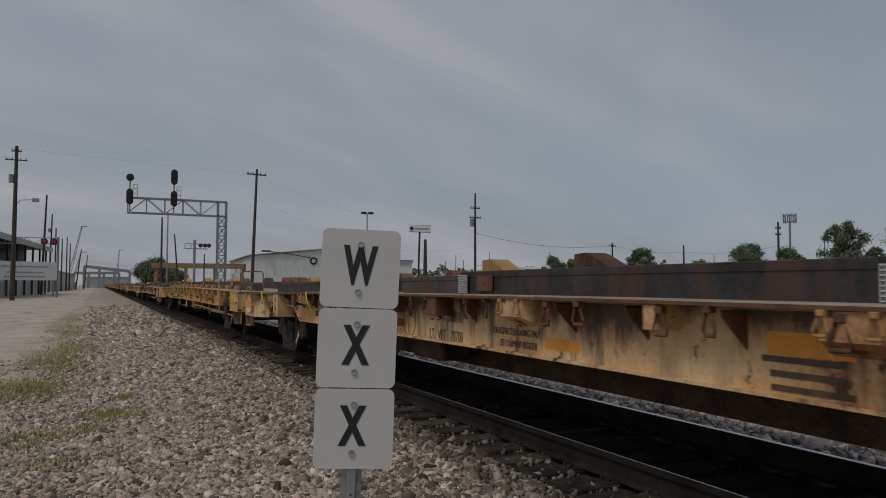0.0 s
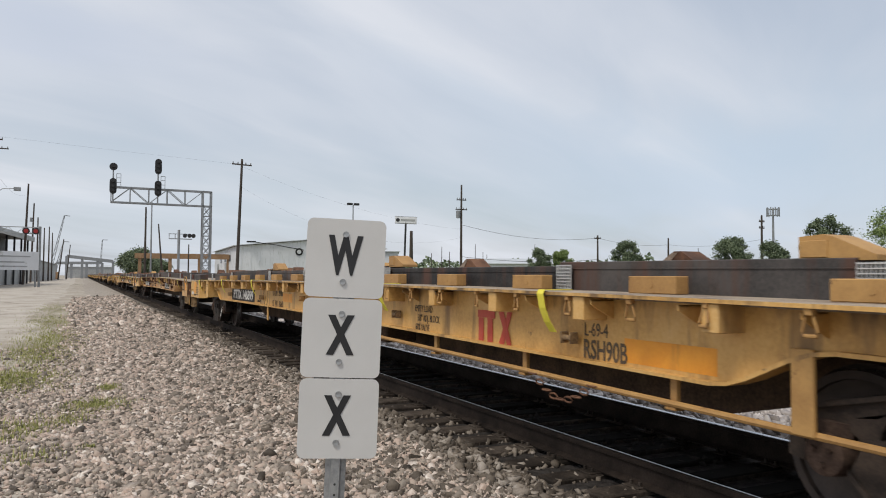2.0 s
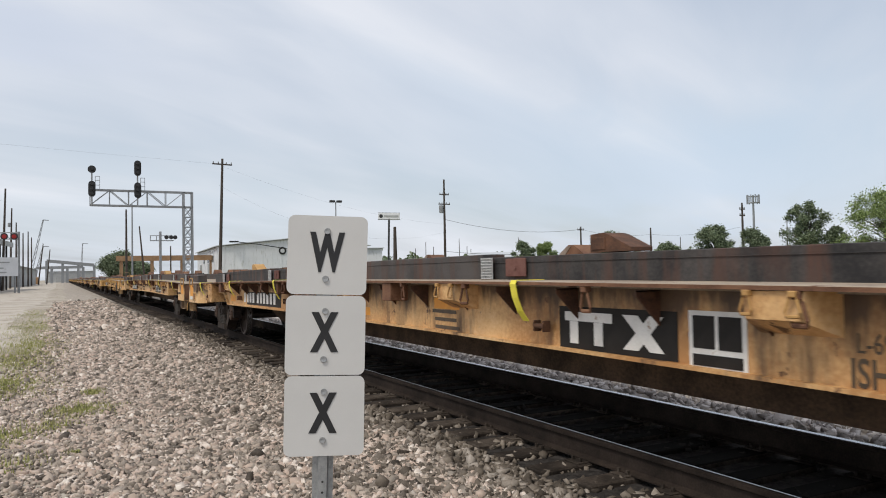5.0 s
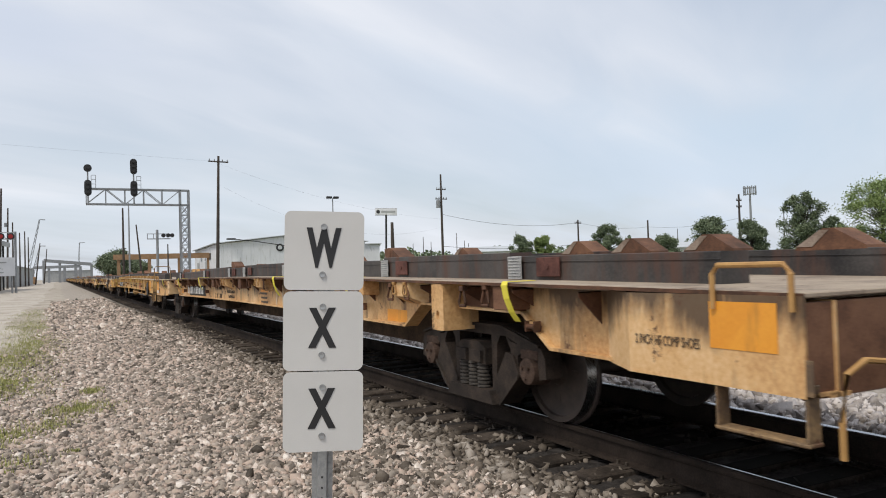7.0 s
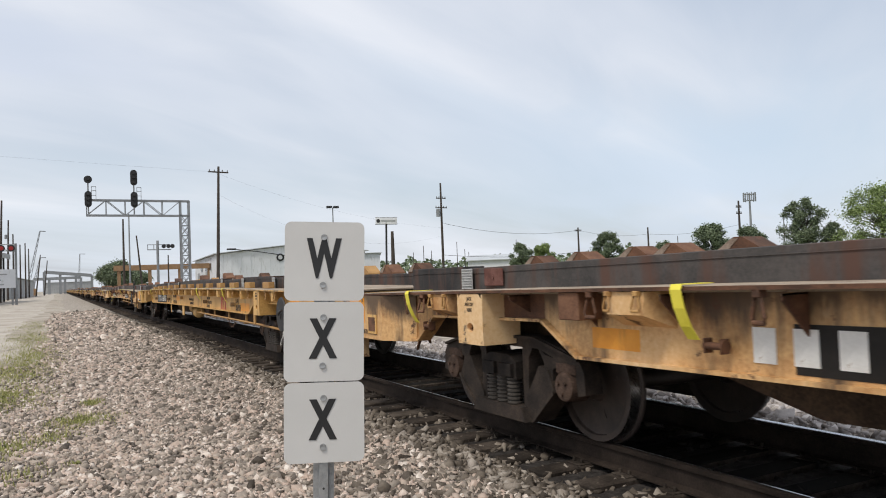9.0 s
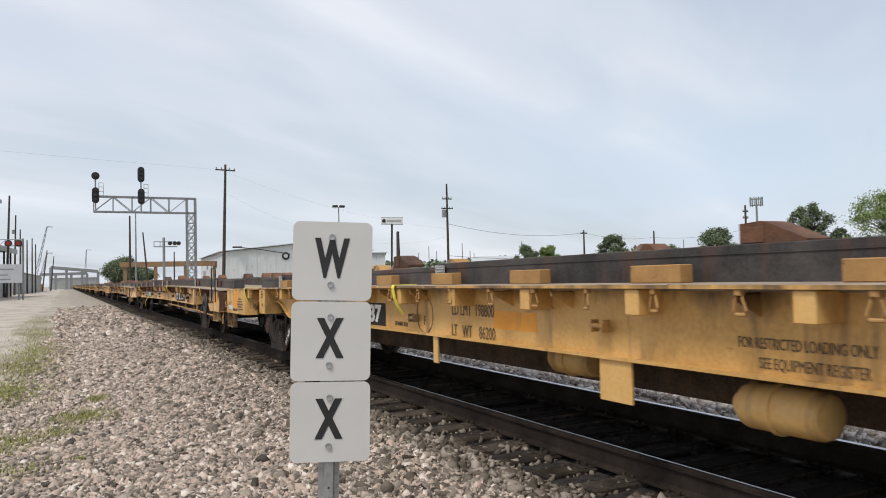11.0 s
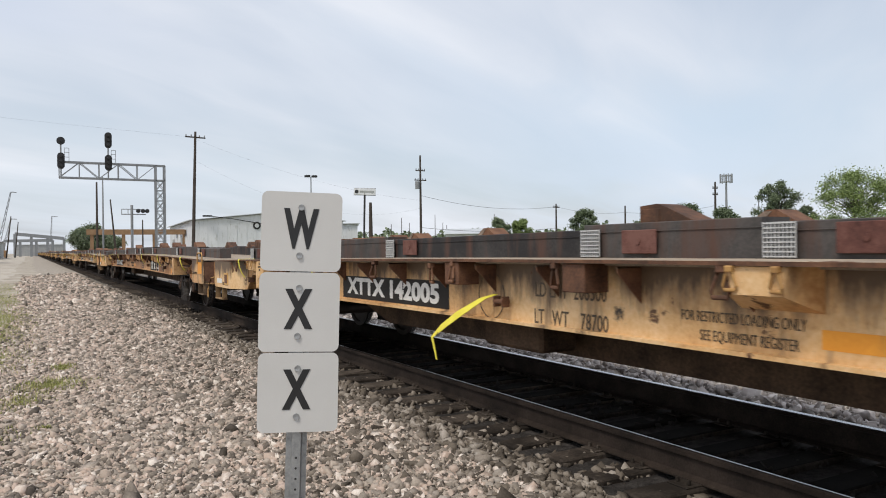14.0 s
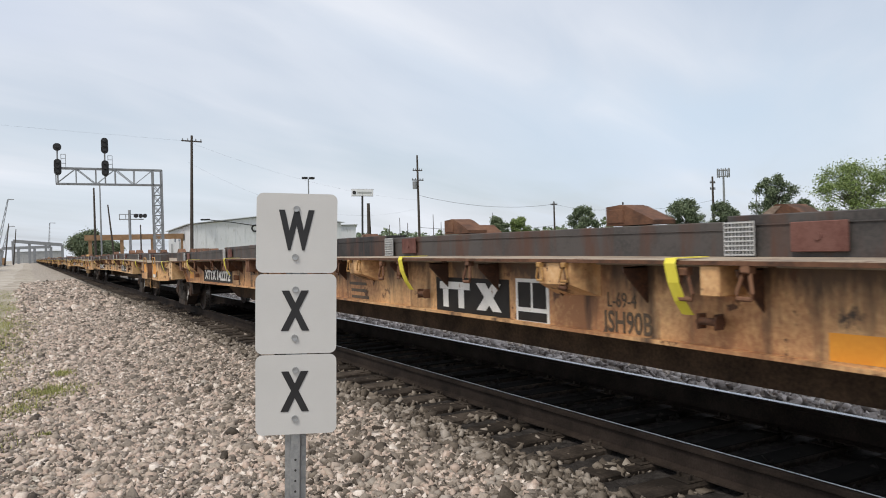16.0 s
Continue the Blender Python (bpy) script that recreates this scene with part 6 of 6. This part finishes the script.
def crossing_flasher():
    D = 120
    x, y = place(-2.6, D)
    root = thing("crossing_flasher", "crossing signal arm with glowing red lamps", "crossing signal", (x, y, GROUND))
    h = rise(3.0, D) - GROUND
    part("mast", Geo().tube([(0, 0, 0), (0, 0, h + 0.6)], 0.16, 8).mesh("mast", grey_metal), root)
    g = Geo()
    for z in (h - 0.45, h + 0.45):
        bar(g, (0, 0, z), (-8, 0, z), 0.12)
    for i in range(8):
        bar(g, (-i, 0, h - 0.45 if i % 2 else h + 0.45), (-i - 1, 0, h + 0.45 if i % 2 else h - 0.45), 0.07)
    part("arm", g.mesh("arm", wall_grey, False), root)
    for dx in (-1.75, -0.55):
        hd = part("lamp_head", Geo().lathe([(-0.03, 0.0), (-0.03, 0.48), (0.03, 0.48), (0.03, 0.0)], 20, "y", (dx, -0.35, h - 0.1)).mesh("lamp_head", dark_metal), root, "round black backplate")
        part("lens", Geo().lathe([(-0.06, 0.0), (-0.05, 0.30), (-0.03, 0.30)], 16, "y", (dx, -0.36, h - 0.1)).mesh("lens", red_glow), hd, "glowing red lens")


def conveyor():
    root = thing("overhead_conveyor", "long grey elevated conveyor on trestles at the end of the line", "conveyor", (0, 0, 0))
    D = 420
    for (b0, e0), (b1, e1), w in (((-0.95, 1.30), (2.0, 0.98), 1.6), ((-1.6, 0.82), (1.3, 0.86), 1.4)):
        p, q = place(b0, D), place(b1, D)
        part("span", bar(Geo(), (p[0], p[1], rise(e0, D)), (q[0], q[1], rise(e1, D)), w).mesh("span", grey_metal, False), root)
        for t in (0.0, 0.33, 0.66, 1.0):
            x, y = p[0] + (q[0] - p[0]) * t, p[1] + (q[1] - p[1]) * t
            part("trestle", Geo().box(x - 0.6, y - 0.6, GROUND, x + 0.6, y + 0.6, rise(e0 + (e1 - e0) * t, D)).mesh("trestle", grey_metal, False), root)
    D2 = 130
    p, q = place(3.4, D2), place(10.2, D2)
    g = thing("pipe_bridge", "brown painted overhead girder bridge behind the gantry", "bridge", (0, 0, 0))
    part("girder", bar(Geo(), (p[0], p[1], rise(1.42, D2)), (q[0], q[1], rise(1.42, D2)), 0.85).mesh("girder", brown_beam, False), g)
    for t in (0.05, 0.35, 0.65, 0.95):
        x, y = p[0] + (q[0] - p[0]) * t, p[1] + (q[1] - p[1]) * t
        part("pier", Geo().box(x - 0.25, y - 0.25, GROUND, x + 0.25, y + 0.25, rise(1.25, D2)).mesh("pier", brown_beam, False), g)


def crane(b, e, D, swing):
    x, y = place(b, D)
    root = thing("crane", "slender distant lattice crane boom against the sky", "crane", (x, y, GROUND))
    h = rise(e, D) - GROUND
    dx = D * math.tan(radians(swing))
    g = Geo()
    for s in (-0.5, 0.5):
        bar(g, (s, 0, 1.5), (dx + s * 0.3, 0, h), 0.22)
    for i in range(10):
        t0, t1 = i / 10, (i + 1) / 10
        bar(g, (dx * t0 - 0.5 * (1 - 0.7 * t0), 0, 1.5 + (h - 1.5) * t0), (dx * t1 + 0.5 * (1 - 0.7 * t1), 0, 1.5 + (h - 1.5) * t1), 0.16)
    bar(g, (dx, 0, h), (dx + D * 0.006, 0, h * 0.995), 0.3)
    part("boom", g.mesh("boom", grey_metal, False), root)
    part("cab", Geo().box(-2, -1.5, 0, 2, 1.5, 3, 0.2).mesh("cab", brown_beam), root)


covered_frame()
crossing_flasher()
conveyor()
crane(-2.0, 4.1, 330, 0.85)
crane(-1.7, 2.3, 360, 0.55)
crane(1.15, 2.5, 480, 0.12)


def fence():
    """Chain-link fence along the field, and another along the road."""
    for x0, y0, y1, label in ((17.0, 4, 46, "grey chain-link fence along the far edge of the tracks"), (-12.5, 90, 190, "grey chain-link fence beside the dirt road")):
        root = thing("fence", label, "fence", (x0, 0, GROUND))
        n = int((y1 - y0) / 3)
        pm = Geo().tube([(0, 0, 0), (0, 0, 1.9)], 0.03, 6).mesh("post", grey_metal)
        for i in range(n + 1):
            part("post", pm, root, "", (0, y0 + 3 * i, 0))
        part("top_rail", Geo().tube([(0, y0, 1.88), (0, y0 + 3 * n, 1.88)], 0.022, 6).mesh("top_rail", grey_metal), root)
        g = Geo()
        s = 0.16 if x0 > 0 else 0.4
        y = y0
        while y < y0 + 3 * n - 1.8:
            for d in (1, -1):
                ya, yb = (y, y + 1.8) if d > 0 else (y + 1.8, y)
                g.add([(0, ya, 0.05), (0, ya + 0.008, 0.05), (0, yb + 0.008, 1.85), (0, yb, 1.85)], [(0, 1, 2, 3)])
            y += s
        tagged(part("wire_netting", g.mesh("wire_netting", grey_metal, False, False), root), kind="stuff")


def tree(b, D, top_elev, width, seed, mat=leaf_mat, label="leafy green broad-crowned tree beyond the tracks", gaps=0.0):
    rng = random.Random(seed)
    x, y = place(b, D)
    h = rise(top_elev, D) - GROUND
    w = D * math.tan(radians(width)) / 2
    root = thing("tree", label, "tree", (x, y, GROUND))
    g = Geo()
    th = h * 0.36
    g.tube([(0, 0, -0.1), (0.1, 0, th * 0.5), (0, 0.1, th), (0.1, 0.1, h * 0.8)], [0.022 * h, 0.018 * h, 0.014 * h, 0.004 * h], 9)
    clumps = []
    for i in range(int(44 + 40 * (1 - gaps))):
        a, t = rng.uniform(0, 6.28), rng.random()
        z = h * (0.17 + 0.79 * t)
        rr = w * math.sqrt(max(0.08, 1 - ((t - 0.38) / 0.66) ** 2)) * rng.uniform(0.3, 1.05)
        c = Vector((rr * math.cos(a), rr * math.sin(a), z))
        clumps.append((c, rng.uniform(0.14, 0.32) * w))
        s = Vector((0, 0, h * (0.24 + 0.4 * t)))
        g.tube([s, s.lerp(c, 0.5) + Vector((0, 0, 0.02 * h)), c], [0.006 * h, 0.004 * h, 0.002 * h], 5)
    part("trunk", g.mesh("trunk", bark_mat), root, "grey trunk with spreading limbs")
    clumps.append((Vector((0, 0, h * 0.88)), 0.3 * w))
    g = Geo()
    per = int(21000 / len(clumps))
    ls = 0.0009 * D + 0.02
    for c, r in clumps:
        for _ in range(per):
            d = Vector((rng.gauss(0, 1), rng.gauss(0, 1), rng.gauss(0, 0.75))).normalized() * r * rng.random() ** 0.5 * rng.uniform(0.7, 1.5)
            p = c + d
            u = Vector((rng.gauss(0, 1), rng.gauss(0, 1), rng.gauss(0, 0.6))).normalized() * ls * rng.uniform(0.6, 1.4)
            v = u.cross(Vector((rng.gauss(0, 1), rng.gauss(0, 1), rng.gauss(0, 1)))).normalized() * ls * rng.uniform(0.4, 0.8)
            g.add([p - u, p + v, p + u, p - v], [(0, 1, 2, 3)])
    part("crown", g.mesh("crown", mat, False, False), root, "crown of many small green leaves")


fence()
tree(33.6, 125, 2.25, 1.7, 2, label="low green tree behind the yard")
tree(35.2, 130, 2.15, 1.6, 3, light_leaf, label="low pale green tree behind the yard")
tree(40.1, 105, 2.85, 2.1, 4)
tree(47.6, 92, 3.05, 2.8, 5)
tree(50.2, 96, 2.7, 2.3, 6, leaf_mat, "young green tree at the edge of the field", gaps=0.3)
tree(53.7, 88, 4.5, 3.0, 7, gaps=0.35)
tree(55.4, 90, 2.6, 1.6, 15, label="low green bush at the edge of the field", gaps=0.6)
tree(58.4, 84, 4.95, 5.2, 8, light_leaf, "bright green full tree at the edge of the field")
tree(61.6, 80, 5.3, 4.6, 9, light_leaf, "bright green full tree at the edge of the field")
tree(65.5, 78, 5.4, 6.0, 10, leaf_mat)
tree(44.2, 130, 1.9, 2.0, 13, label="low green bush at the edge of the field")
tree(3.6, 150, 1.85, 2.6, 11, leaf_mat, "dark green tree beside the line")
tree(4.9, 170, 1.2, 1.8, 12, leaf_mat, "low dark green bush beside the line")


def hedge():
    rng = random.Random(21)
    g = Geo()
    for _ in range(16000):
        b = rng.uniform(42, 75)
        D = rng.uniform(84, 100)
        x, y = place(b, D)
        z = GROUND + rng.random() ** 1.6 * (2.2 + 1.2 * noise.noise((b * 0.4, 0, 0)))
        u = Vector((rng.gauss(0, 1), rng.gauss(0, 1), rng.gauss(0, 0.6))).normalized() * 0.2
        v = u.cross(Vector((rng.gauss(0, 1), rng.gauss(0, 1), rng.gauss(0, 1)))).normalized() * 0.17
        p = Vector((x, y, z))
        g.add([p - u, p + v, p + u, p - v], [(0, 1, 2, 3)])
    thing("hedge", "overgrown green brush along the far field edge", "bushes", data=g.mesh("hedge", leaf_mat, False, False), kind="stuff")
    g = Geo()
    for _ in range(6000):
        b = rng.uniform(22, 46)
        D = rng.uniform(200, 240)
        x, y = place(b, D)
        z = GROUND + rng.random() * (6.5 + 3.5 * noise.noise((b * 0.9, 3, 0)))
        u = Vector((rng.gauss(0, 1), rng.gauss(0, 1), rng.gauss(0, 0.6))).normalized() * 0.6
        v = u.cross(Vector((rng.gauss(0, 1), rng.gauss(0, 1), rng.gauss(0, 1)))).normalized() * 0.4
        p = Vector((x, y, z))
        g.add([p - u, p + v, p + u, p - v], [(0, 1, 2, 3)])
    thing("far_woods", "distant line of dark green woods", "woods", data=g.mesh("far_woods", leaf_mat, False, False), kind="stuff")


hedge()


# ---- what moves ----
def run(t):
    """Metres that the train has rolled by t seconds."""
    return 12.9586 - 0.13 + 10.6894 * t + -0.0249 * t * t


def motions():
    front = 3.91 + HALF
    times = [0.5 * i for i in range(33)]
    for k, car in CARS.items():
        slack = {1: 0.02, 3: -0.12, 5: -0.06}.get(k, 0.0)
        walk(car, [(t, pose(TRACK_X, front + k * PITCH_LEN + slack - run(t), 0)) for t in times])
    turns = [(i / FPS, pose(0, 0, 0, math.degrees((run(i / FPS) - run(0)) / AXLE))) for i in range(481)]
    for k in range(9):
        for ob in CARS[k].children_recursive:
            if ob.name.startswith("wheelset"):
                y = ob.matrix_basis.translation.y
                walk(ob, [(t, Matrix.Translation((0, y, AXLE)) @ m) for t, m in turns])


motions()
